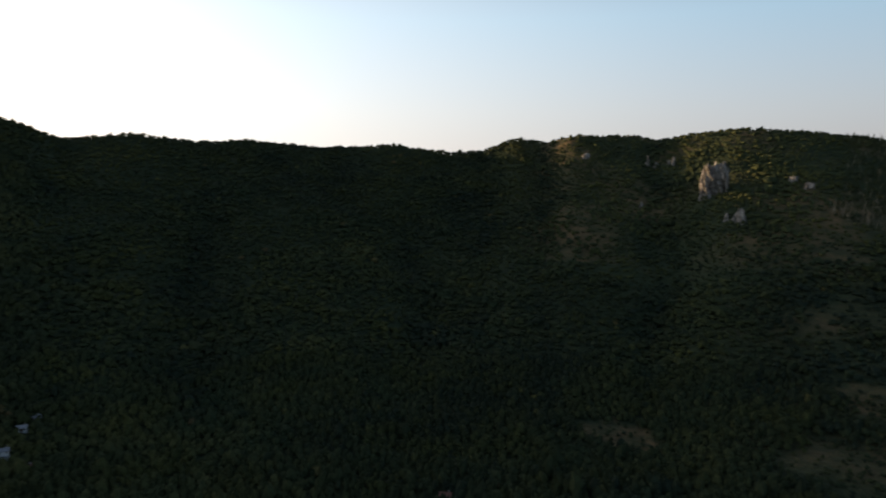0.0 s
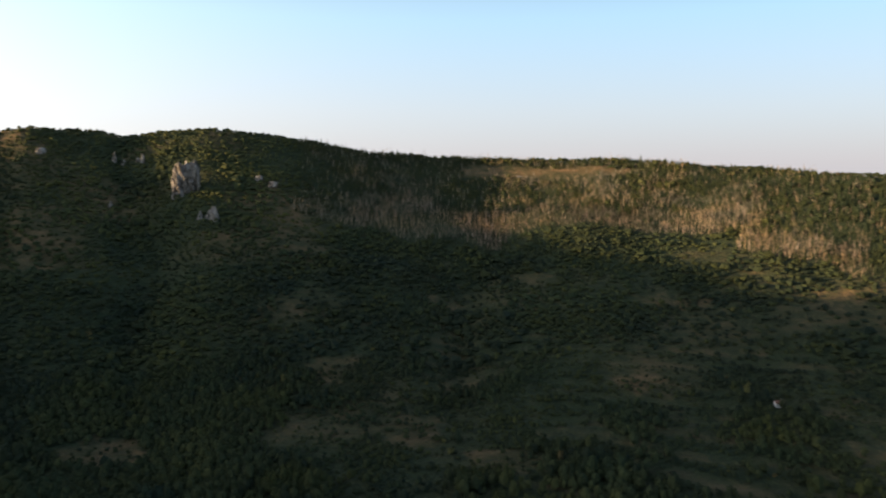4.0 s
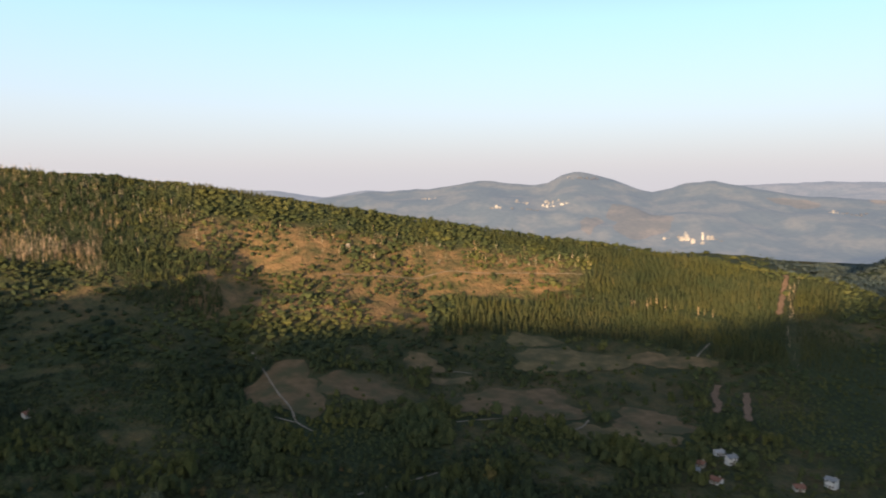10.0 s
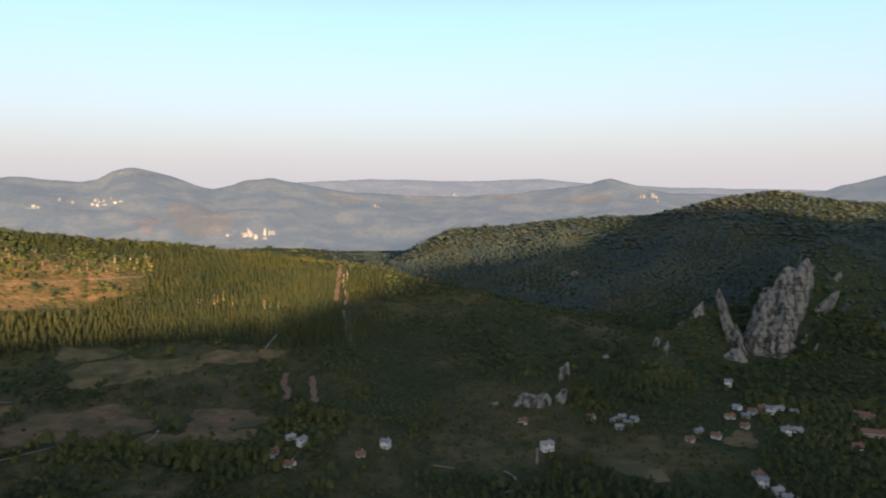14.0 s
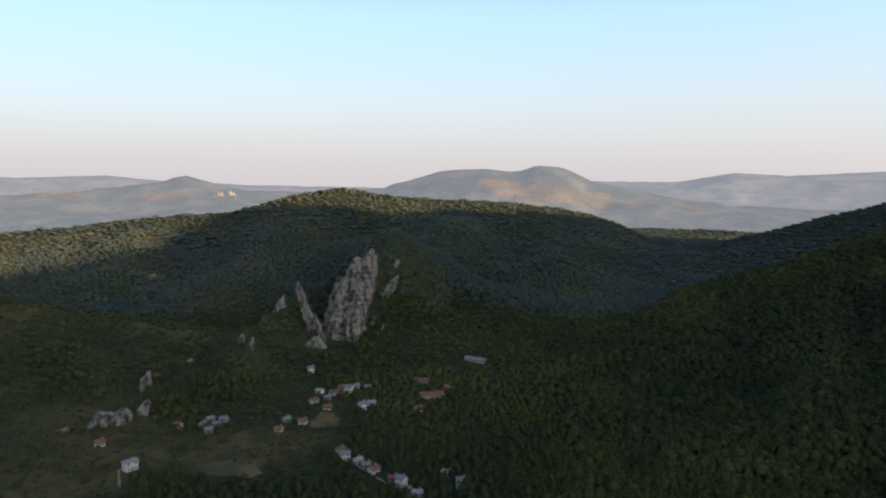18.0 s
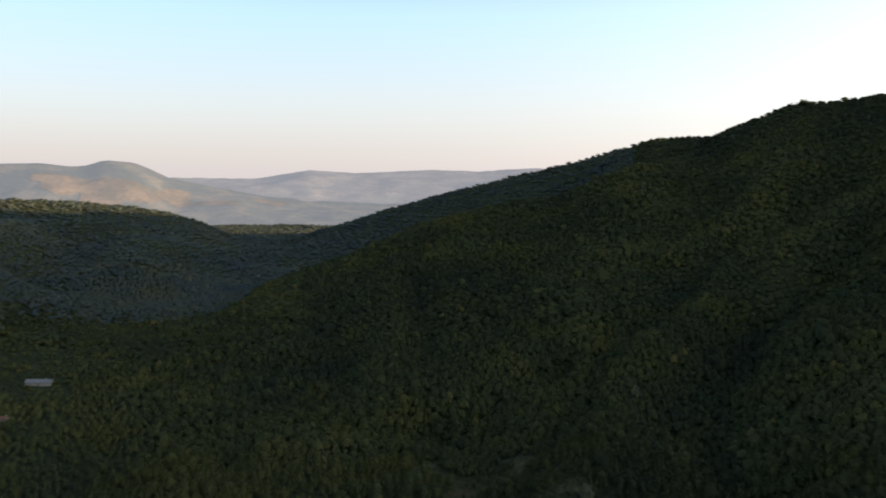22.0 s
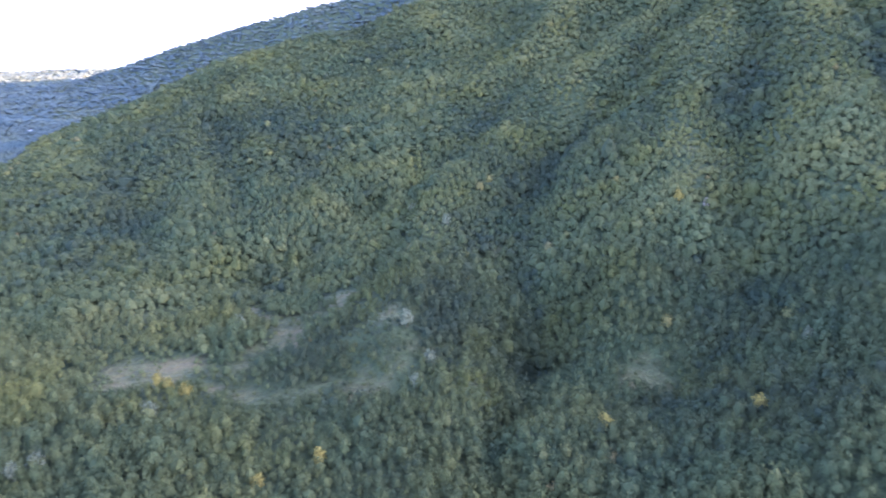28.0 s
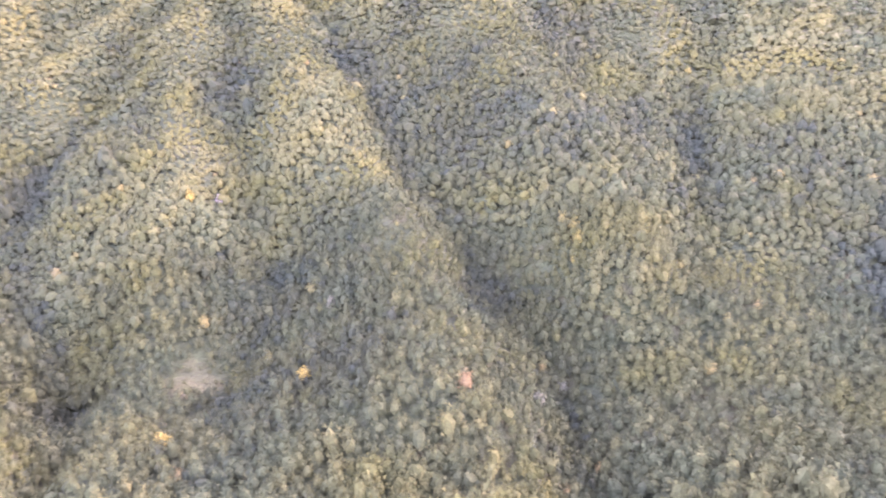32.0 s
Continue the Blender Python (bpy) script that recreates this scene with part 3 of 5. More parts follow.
def in_fields(x, y, grow=0.0, plots=None):
    mask = np.zeros(x.shape, bool)
    for b, r, ha, hr in plots or FIELDS:
        a = math.radians(b)
        dx, dy = x + math.sin(a) * r, y - math.cos(a) * r
        across, along = dx * math.cos(a) + dy * math.sin(a), -dx * math.sin(a) + dy * math.cos(a)
        mask |= np.hypot(across, along) < field_outline(b, r, ha, hr)(np.arctan2(along, across)) + grow
    return mask


def near_lanes(x, y, width):
    mask = np.zeros(x.shape, bool)
    for lane in LANES + LANES_VILLAGE + STRIPS:
        p = [polar(b, r, 0.0)[:2] for b, r in lane]
        for q, s in zip(p, p[1:]):
            d = s - q
            t = np.clip(((x - q[0]) * d[0] + (y - q[1]) * d[1]) / (d @ d), 0, 1)
            mask |= np.hypot(x - q[0] - t * d[0], y - q[1] - t * d[1]) < width
    return mask


def meadow_share(b, r, v, x, y):
    """How open the ground is: dry grass on the sunny flank and round the fields."""
    n1 = fbm(x, y, 90, 51)
    sunny = within(b, -101, -73, 3) * np.clip((v - 0.42) / 0.06, 0, 1) * np.clip((0.90 - v) / 0.06, 0, 1)
    sunny = sunny * np.where(within(b, -103, -92, 1) > 0, np.clip((v - 0.60) / 0.03, 0, 1), 1)
    slope = within(b, -70, -22, 6) * np.clip((0.66 - v) / 0.06, 0, 1) * np.clip(0.12 + 0.8 * n1, 0, 1)
    glade = within(b, -49, -38, 3) * np.clip(1 - np.abs(v - 0.95) / 0.04, 0, 1)
    floor_ = within(b, -125, -70, 6) * (v < 0.42) * np.clip(0.35 + 0.9 * n1, 0, 1)
    spur_ = within(b, -148, -121, 4) * np.clip(0.05 + 0.5 * n1, 0, 0.35)
    cliff_ = within(b, -24, -3, 3) * (v > 0.5) * np.clip(0.35 + 0.8 * n1, 0, 1) * 0.7
    lawn = np.maximum(in_fields(x + 5 * fbm(x, y, 16, 33), y + 5 * fbm(x, y, 16, 35), 0.0, GLADES) * 0.13, np.clip(clearing(b, r, x, y) * 1.0, 0, 0.22))
    rows = np.sin((r + 14 * fbm(x, y, 120, 21)) * 2 * np.pi / 24)
    steps = within(b, -69, -34, 3) * (v < 0.34) * np.clip(-rows, 0, 1) * np.clip(0.22 + 0.5 * fbm(x, y, 70, 22), 0, 0.4)
    rough = in_fields(x + 6 * fbm(x, y, 25, 33), y + 6 * fbm(x, y, 25, 35), 0.0, PASTURES) * np.clip(0.45 + 0.3 * n1, 0.2, 0.7)
    return np.clip(np.maximum.reduce([lawn, rough, steps, sunny, slope * 0.34, floor_ * 0.3, spur_, glade, cliff_]), 0, 1)


GX, GY = -np.sin(np.radians(GB)) * GR, np.cos(np.radians(GB)) * GR
MEADOW = meadow_share(GB, GR, GRID_V, GX, GY)
ground = ring_sheet("ground", GRID_B, STEPS, GRID_Z, M_GROUND, {"meadow": MEADOW.ravel()})
tagged(ground, "rolling valley ground of dry grass and forest soil", "ground", kind="structure")

# ---- distant country ----
SKYLINE = [(-62, -0.9), (-70, -0.5), (-75, -0.3), (-79, -0.35), (-82.7, -0.9), (-85.8, -0.3), (-88.5, -0.45), (-95.2, -0.1), (-99.4, 0.0), (-108.4, -0.5),
           (-115, 0.1), (-120.5, 0.38), (-127.6, 0.2), (-134, 0.42), (-137.6, 0.05), (-144, -0.25), (-155, -0.4), (-160, 0.1), (-170, 0.2), (-177.5, 0.15),
           (-181.4, 0.85), (-185, 0.65), (-191, 0.92), (-195, 0.85), (-199.5, 1.1), (-206, 0.6), (-225, 0), (-300, 0), (0, 0), (40, 0)]
MIDDLE = [(-62, -2.2), (-80, -1.4), (-86, -0.5), (-91, -0.2), (-95.2, 0.46), (-99.6, 0.12), (-100.6, 0.3), (-101.6, 0.95), (-102.8, 1.2), (-105.3, 0.6), (-108.4, -0.45),
          (-110.6, 0.15), (-112.8, 0.47), (-115.1, 0.0), (-119, -0.7), (-126, -1.0), (-131, -0.9), (-134, -0.5), (-137.6, 0.0), (-139.5, 0.48), (-141.3, -0.05),
          (-144, -0.7), (-150, -0.8), (-154.5, -0.45), (-155.6, 0.0), (-157.4, 0.45), (-159.2, 0.95), (-160.3, 1.14), (-162.5, 1.1), (-164.6, 0.95), (-165.6, 1.0), (-166.7, 1.4), (-168.3, 1.38), (-169.6, 0.95), (-171, 0.25), (-174, -0.5), (-178, -1.2), (-182, -1.6)]
MIDDLE_REST = [(-190, -1.8), (-205, -2.0), (-240, -2), (-300, -2), (0, -2), (40, -2)]


FAR_RINGS = []


def hill_ring(name, crest, r0, rc, r1, z0, mat, rough, label, seed):
    radii = np.concatenate([np.linspace(r0, rc, 22), np.linspace(rc + 40, r1, 6)])
    b = -325 + np.arange(720) * 0.5
    gb, gr = np.meshgrid(b, radii, indexing="ij")
    el, = table(crest, gb)
    zc = EYE + rc * np.tan(np.radians(el))
    u = np.clip((gr - r0) / (rc - r0), 0, 1)
    z0 = z0 - 36 * within(gb, -123, -55, 6)
    z = z0 + (zc - z0) * np.where(gr <= rc, u ** 1.25, 1) - np.maximum(gr - rc, 0) * 0.25
    x, y = -np.sin(np.radians(gb)) * gr, np.cos(np.radians(gb)) * gr
    z = z + rough * fbm(x, y, 420, seed, 4) * np.sin(np.pi * np.clip(u, 0, 1)) + rough * 0.1 * fbm(x, y, 70, seed + 7) * (u > 0.2)
    FAR_RINGS.append((b, radii, z))
    return tagged(ring_sheet(name, b, radii, z, mat), label, "hills", kind="structure")


hill_ring("backdrop_near", MIDDLE + MIDDLE_REST, 2350, 3300, 3700, -14, M_FAR1, 36, "wooded hills with dry fields in the distance under painted haze", 61)
hill_ring("backdrop_far", SKYLINE, 3400, 4700, 4880, 20, M_FAR2, 30, "hills along the horizon, pale blue with painted haze", 71)


def far_distance(ring, b, el):
    """Where a far hill first rises to an angle, seen from the drone: distance and height."""
    gb, radii, z = FAR_RINGS[ring]
    col = z[int(round((b + 325) % 360 * 2)) % 720]
    fine = np.linspace(radii[0], radii[21], 400)
    h = np.interp(fine, radii, col)
    k = np.nonzero(np.degrees(np.arctan2(h - EYE, fine)) >= el)[0]
    k = k[0] if len(k) else 399
    return float(fine[k]), float(h[k])


# ---- woods ----
def icosahedron():
    g = (1 + 5 ** 0.5) / 2
    v = np.array([(-1, g, 0), (1, g, 0), (-1, -g, 0), (1, -g, 0), (0, -1, g), (0, 1, g), (0, -1, -g), (0, 1, -g), (g, 0, -1), (g, 0, 1), (-g, 0, -1), (-g, 0, 1)], float)
    f = []
    for i in range(12):
        for j in range(i + 1, 12):
            for k in range(j + 1, 12):
                if all(abs(np.linalg.norm(v[p] - v[q]) - 2) < 0.01 for p, q in ((i, j), (j, k), (i, k))):
                    f.append((i, j, k) if np.linalg.det(np.array([v[i], v[j], v[k]])) > 0 else (i, k, j))
    return v / np.linalg.norm(v[0]), np.array(f)


ICO_V, ICO_F = icosahedron()
rng = np.random.default_rng(4)


def joined(pieces):
    vs, fs, n = [], [], 0
    for v, f in pieces:
        vs.append(v)
        fs.append(f + n)
        n += len(v)
    return np.concatenate(vs), np.concatenate(fs)


def lobe(centre, size, jag=0.28):
    turn = np.linalg.qr(rng.normal(size=(3, 3)))[0]
    if np.linalg.det(turn) < 0:
        turn[:, 0] *= -1
    v = ICO_V @ turn * (1 + rng.uniform(-jag, jag, (12, 1)))
    return v * np.array(size) + np.array(centre), ICO_F


def sprays(count, size, wide, high, low=0.15):
    """Loose leaf sprays that stand out of a crown: single small triangles."""
    d = rng.normal(size=(count, 3))
    d[:, 2] = np.abs(d[:, 2]) - low
    d /= np.linalg.norm(d, axis=1)[:, None]
    at = d * np.array([wide, wide, high]) + np.array([0, 0, high * 1.05])
    v = (at[:, None] + rng.normal(size=(count, 3, 3)) * size).reshape(-1, 3)
    return v, np.arange(count * 3).reshape(-1, 3)


OCTA_V = np.array([(1, 0, 0), (0, 1, 0), (-1, 0, 0), (0, -1, 0), (0, 0, 1), (0, 0, -1)], float)
OCTA_F = np.array([(0, 1, 4), (1, 2, 4), (2, 3, 4), (3, 0, 4), (1, 0, 5), (2, 1, 5), (3, 2, 5), (0, 3, 5)])


def tuft(centre, size, jag=0.35):
    """A small clump of leaves."""
    turn = np.linalg.qr(rng.normal(size=(3, 3)))[0]
    if np.linalg.det(turn) < 0:
        turn[:, 0] *= -1
    v = OCTA_V * (1 + rng.uniform(-jag, jag, (6, 1)))
    return v @ turn * size + np.array(centre), OCTA_F


def finer(v, f):
    """Each triangle of a unit ball cut into four."""
    v, cut, out = list(map(tuple, v)), {}, []

    def middle(i, j):
        key = (min(i, j), max(i, j))
        if key not in cut:
            m = np.array(v[i]) + np.array(v[j])
            cut[key] = len(v)
            v.append(tuple(m / np.linalg.norm(m)))
        return cut[key]
    for i, j, k in f:
        q, r, t = middle(i, j), middle(j, k), middle(k, i)
        out += [(i, q, t), (q, j, r), (t, r, k), (q, r, t)]
    return np.array(v), np.array(out)


BALL_V, BALL_F = finer(ICO_V, ICO_F)


def dome_crown(leaves, spread, pointed):
    """A tall lumpy crown 1 m wide and 1 m high with its foot at 0, under small leaf sprays."""
    turn = rng.uniform(0, 6.28)
    v = BALL_V @ np.array([[math.cos(turn), math.sin(turn), 0], [-math.sin(turn), math.cos(turn), 0], [0, 0, 1]])
    swell = 0.84 + rng.uniform(-0.15, 0.15, len(v))
    for _ in range(6):
        d = rng.normal(size=3)
        d[2] = abs(d[2]) * 0.7
        d /= np.linalg.norm(d)
        swell = swell + rng.uniform(0.12, 0.3) * np.clip(v @ d, 0, 1) ** 5
    w = v * swell[:, None]
    narrow = np.clip(1.0 - pointed * (w[:, 2:] + 0.3), 0.25, 1.2)
    body = np.concatenate([w[:, :2] * 0.46 * narrow, w[:, 2:] * 0.46 + 0.48], 1)
    pick = rng.choice(np.nonzero(v[:, 2] > -0.3)[0], leaves)
    at = body[pick] * rng.uniform(0.9, 1.04, (leaves, 1)) + rng.normal(size=(leaves, 3)) * 0.07
    sv = (at[:, None] + rng.normal(size=(leaves, 3, 3)) * spread).reshape(-1, 3)
    cv, cf = lobe((0, 0, 0.44), (0.33, 0.33, 0.36), 0.25)
    cv[:, :2] *= np.clip(1.0 - pointed * (cv[:, 2:] * 2 - 0.7), 0.25, 1.2)
    return joined([(cv, cf[cv[cf][:, :, 2].mean(1) > 0.3]), (sv, np.arange(leaves * 3).reshape(-1, 3))])


def broad_crown(leaves, spread, facets=True):
    """A lighter crown for trees farther off: a rough core with a few leaf sprays."""
    lean_x, lean_y = rng.uniform(-0.06, 0.06, 2)
    if facets:
        v, f = lobe((lean_x, lean_y, 0.46), (0.36, 0.36, 0.42), 0.3)
        v[:, :2] *= np.clip(1.22 - 0.5 * v[:, 2:], 0.3, 1.2)
    else:
        v, f = tuft((lean_x, lean_y, 0.48), 0.44, 0.25)
    sv, sf = sprays(leaves, spread, 0.42, 0.44, 0.0)
    return joined([(v, f[v[f][:, :, 2].mean(1) > 0.26]), (sv, sf)])


def conifer_crown(tiers, sides):
    out = []
    for k in range(tiers):
        z0, z1, w = 0.08 + 0.78 * k / tiers, 0.08 + 0.78 * k / tiers + 1.25 * 0.9 / tiers, 0.5 * (1 - 0.8 * k / tiers)
        a = np.arange(sides) * 2 * np.pi / sides + rng.uniform(0, 6)
        ring = np.stack([np.cos(a) * w * rng.uniform(0.75, 1.15, sides), np.sin(a) * w * rng.uniform(0.75, 1.15, sides), np.full(sides, z0) - rng.uniform(0, 0.06, sides)], 1)
        v = np.concatenate([ring, [[0, 0, min(z1, 1.0)]]])
        out.append((v, np.array([(i, (i + 1) % sides, sides) for i in range(sides)])))
    return joined(out)


def dead_spire(twigs):
    """A bare standing trunk with short broken branches."""
    a = np.arange(3) * 2.1
    w = 0.10
    v = np.concatenate([np.stack([np.cos(a) * w, np.sin(a) * w, np.zeros(3)], 1), [[0.02, 0, 1.0]]])
    out = [(v, np.array([(0, 1, 3), (1, 2, 3), (2, 0, 3)]))]
    for k in range(twigs):
        t, h = rng.uniform(0, 6.3), rng.uniform(0.25, 0.92)
        e = 0.55 * (1.12 - h)
        tip = np.array([math.cos(t) * e, math.sin(t) * e, h + rng.uniform(-0.02, 0.08)])
        out.append((np.array([[0, 0, h - 0.09], [0, 0, h + 0.07], tip]), np.array([(0, 1, 2)])))
    return joined(out)


NEAR_CROWNS = [dome_crown(66, 0.06, 0.10 + 0.05 * (k % 5)) for k in range(16)]
MID_CROWNS = [broad_crown(16, 0.09) for _ in range(12)]
FAR_CROWNS = [broad_crown(7, 0.12, False) for _ in range(12)]
FAR_SHRUBS = [tuft((0, 0, 0.42), 0.55, 0.4) for _ in range(8)]
CONES = [conifer_crown(3, 5) for _ in range(6)]
SPIRES = [dead_spire(8) for _ in range(8)]


def scatter(name, pos, width, height, tint, shapes, mat, label, category):
    """One mesh of many plants; kind stuff."""
    if not len(pos):
        return None
    pick = rng.integers(0, len(shapes), len(pos))
    vs, fs, ts, n = [], [], [], 0
    for k, (sv, sf) in enumerate(shapes):
        idx = np.nonzero(pick == k)[0]
        if not len(idx):
            continue
        a = rng.uniform(0, 2 * np.pi, len(idx))
        ca, sa = np.cos(a)[:, None], np.sin(a)[:, None]
        w, h = width[idx][:, None], height[idx][:, None]
        x, y, z = sv[:, 0] * w, sv[:, 1] * w, sv[:, 2] * h
        v = np.stack([x * ca - y * sa, x * sa + y * ca, z], -1) + pos[idx][:, None, :]
        f = sf[None] + (np.arange(len(idx)) * len(sv))[:, None, None] + n
        n += len(idx) * len(sv)
        vs.append(v.reshape(-1, 3))
        fs.append(f.reshape(-1, 3))
        ts.append(np.repeat(tint[idx], len(sv)))
    ob = new(name, mesh_of(name, np.concatenate(vs), np.concatenate(fs), mat, False, {"tint": np.concatenate(ts)}))
    return tagged(ob, label, category, kind="stuff")


def jittered(r0, r1, gap):
    n = int(2 * r1 / gap)
    i, j = np.meshgrid(np.arange(n), np.arange(n), indexing="ij")
    x = (i - n / 2 + 0.5 * (j % 2)) * gap + rng.uniform(-0.42, 0.42, i.shape) * gap
    y = (j - n / 2) * gap + rng.uniform(-0.42, 0.42, i.shape) * gap
    x, y = x.ravel(), y.ravel()
    r = np.hypot(x, y)
    keep = (r >= r0) & (r < r1)
    return x[keep], y[keep], r[keep]


HOUSE_SPOTS = []
BROAD, SHRUB, CONE, DEAD = 0, 1, 2, 3


DEAD_FROM = -28.0
# foot of the strip of dead conifers: bearing, share of the slope
DEAD_EDGE_B = [-74, -70, -66, -64, -59.5, -58, -53, -49, -42, -34, -24]
DEAD_EDGE_V = [0.70, 0.66, 0.60, 0.60, 0.60, 0.70, 0.68, 0.655, 0.645, 0.66, 0.70]


def plant_kinds(x, y, r):
    """Which plant, if any, stands at each place; -1 for none."""
    b = np.degrees(np.arctan2(-x, y))
    b = (b + 325) % 360 - 325
    foot, = table(FOOT, b)
    rc, _ = table(HOME + HOME_EAST + HOME_WEST, b)
    v = np.clip((r - foot) / (rc - foot), 0, 1.4)
    n1, n2 = fbm(x, y, 90, 51), fbm(x, y, 38, 57)
    seen = (v < 1.08) | ((b > -205) & (b < -117))
    true_b = b
    b = b + 2.2 * fbm(x, y, 130, 41) + 0.5 * n2
    v = v + 0.035 * fbm(x, y, 110, 43)
    dice = rng.uniform(size=len(x))
    kind = np.where(dice < 0.97, BROAD, -1)
    # sunny flank, dead band, plantation and hedged floor
    hill = within(b, -73, -24, 4) * rng.uniform(0.7, 1.3, len(x)) > 0.5
    low = hill & (v < np.interp(b, DEAD_EDGE_B, DEAD_EDGE_V))
    kind = np.where(low, np.where(dice < np.clip(0.95 - 0.6 * n1 + 0.35 * n2, 0.3, 0.97), np.where(n2 - n1 > 0.25, BROAD, SHRUB), -1), kind)
    # hedged terraces along the slope
    rows = np.sin((r + 14 * fbm(x, y, 120, 21)) * 2 * np.pi / 24)
    terraced = low & (v < 0.34) & (b > -70) & (b < -33) & (dice < 0.35 + 0.9 * fbm(x, y, 60, 24) + 0.5)
    kind = np.where(terraced & (rows < 0.25) & (dice > 0.14), -1, np.where(terraced & (rows >= 0.25) & (dice < 0.8), SHRUB, kind))
    # the wood above the slope: a strip of dead conifers along its foot, patches of them higher up
    edge = np.interp(b, DEAD_EDGE_B, DEAD_EDGE_V) + 0.012 * n2
    band = hill & (v >= edge) & (v < 1.02)
    strip_ = (v < edge + 0.10) & (b > -66)
    patch = (n2 + 0.5 * n1 > 0.12) & (v < 0.95)
    share = np.where(strip_, 0.76, np.where(patch, 0.46, 0.12)) * np.clip((DEAD_FROM + 6 - b) / 8, 0.12, 1) * np.where(b < -66, 0.3, 1)
    kind = np.where(band, np.where(dice < share, DEAD, np.where(dice < share + (1 - share) * 0.6, CONE, np.where(dice < 0.97, BROAD, -1))), kind)
    glade = (within(b, -49, -38, 1) > 0.5) & (np.abs(v - 0.95) < 0.03)
    kind = np.where(glade & (dice > 0.06), -1, kind)
    gully = (within(b, -73.5, -66.5, 0.6) > 0.5) & (v > 0.50) & (v < 0.70) & (n2 > -0.35)
    kind = np.where(gully, np.where(dice < 0.62, CONE, np.where(dice < 0.9, BROAD, -1)), kind)
    sunny = (within(b, -103, -72, 1.5) * rng.uniform(0.6, 1.4, len(x)) > 0.5) & (v >= 0.42) & ~gully
    open_ = sunny & (v < 0.90)
    kind = np.where(open_, np.where(dice < np.clip(0.44 - 0.5 * n1 + 0.7 * n2 + 0.5 * np.clip((v - 0.76) / 0.14, 0, 1) + 0.5 * np.clip((0.53 - v) / 0.06, 0, 1), 0.04, 0.9),
                                    np.where((v > 0.74) & (dice < 0.04), DEAD, SHRUB), -1), kind)
    kind = np.where(sunny & (v >= 0.90), np.where(dice < 0.9, np.where(n2 > 0.25, CONE, BROAD), -1), kind)
    plant = (within(b, -121.5, -92, 0.5) > 0.5) & (v > 0.43) & (v < 1.0) & ((b < -104) | (v < 0.62 + 0.02 * n2))
    strip = (np.abs(b + 118) < 0.35) | ((b < -104) & (b > -113) & (np.abs(v - 0.64) < 0.012))
    kind = np.where(plant, np.where(strip, np.where(dice < 0.14, DEAD, -1), np.where(dice < 0.95, CONE, -1)), kind)
    flat = (within(b, -126, -70, 1) > 0.5) & (v < 0.43)
    kind = np.where(flat, np.where(dice < np.clip(0.82 - 0.7 * n1 + 0.35 * n2, 0.08, 0.97), np.where(n2 > 0.0, SHRUB, BROAD), -1), kind)
    scrub = (within(b, -149, -121.5, 0.5) > 0.5) & (r < 900)
    kind = np.where(scrub & (kind != CONE), np.where(dice < np.clip(0.88 - 0.4 * n1, 0.2, 0.97), np.where(n2 > -0.2, SHRUB, BROAD), -1), kind)
    cliff = (within(b, -24, -3, 1) > 0.5) & (v > 0.45)
    kind = np.where(cliff, np.where(dice < np.clip(0.92 - 0.5 * n1, 0.2, 0.97), SHRUB, -1), kind)
    village = (within(b, -163, -126, 1) > 0.5) & (r < 640) & (r > 340)
    kind = np.where(village & (rng.uniform(size=len(x)) < 0.12), -1, kind)
    kind = np.where(in_fields(x, y, 1.0, PASTURES), np.where(dice < 0.28 + 0.5 * n2, SHRUB, -1), kind)
    grass = clearing(true_b, r, x, y)
    kind = np.where(grass > 0.02, np.where(dice < np.clip(0.8 - 1.2 * grass, 0.12, 1), SHRUB, -1), kind)
    kind = np.where(in_fields(x + 5 * fbm(x, y, 16, 33), y + 5 * fbm(x, y, 16, 35), 0.0, GLADES), np.where(dice < 0.75 + 0.3 * n2, SHRUB, -1), kind)
    kind = np.where(in_fields(x, y, 3.5) | near_lanes(x, y, 4.0), np.where(dice < 0.012 + 0.12 * (n2 > 0.5), SHRUB, -1), kind)
    for hx, hy, hr in HOUSE_SPOTS:
        kind = np.where(np.hypot(x - hx, y - hy) < hr, -1, kind)
    seen &= (true_b < -120) | (r < 1300)
    kind = np.where(seen | (rng.uniform(size=len(x)) < 0.12), kind, -1)
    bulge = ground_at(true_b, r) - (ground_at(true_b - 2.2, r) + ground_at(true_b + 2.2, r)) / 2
    return kind, true_b, v, bulge


# ---- where houses stand: bearing and distance ----
VILLAGE = [(-134.9, 432.0), (-132.9, 477.6), (-138.4, 495.1), (-148.6, 619.7), (-149.3, 556.5), (-149.9, 537.2), (-150.4, 551.3), (-151.0, 566),
           (-151.6, 556), (-152.2, 568), (-153.2, 561.8), (-148.8, 530.2), (-149.9, 514), (-152.7, 512.7), (-153.5, 522), (-146.6, 491.6),
           (-147.9, 484.6), (-150.9, 430), (-151.3, 416), (-152.3, 411), (-153.0, 404), (-153.6, 396.9), (-155.2, 384), (-155.9, 377),
           (-157.2, 363.5), (-156.4, 368), (-157.3, 505.6), (-159.7, 560), (-160.9, 374.1), (-159.7, 389.8)]
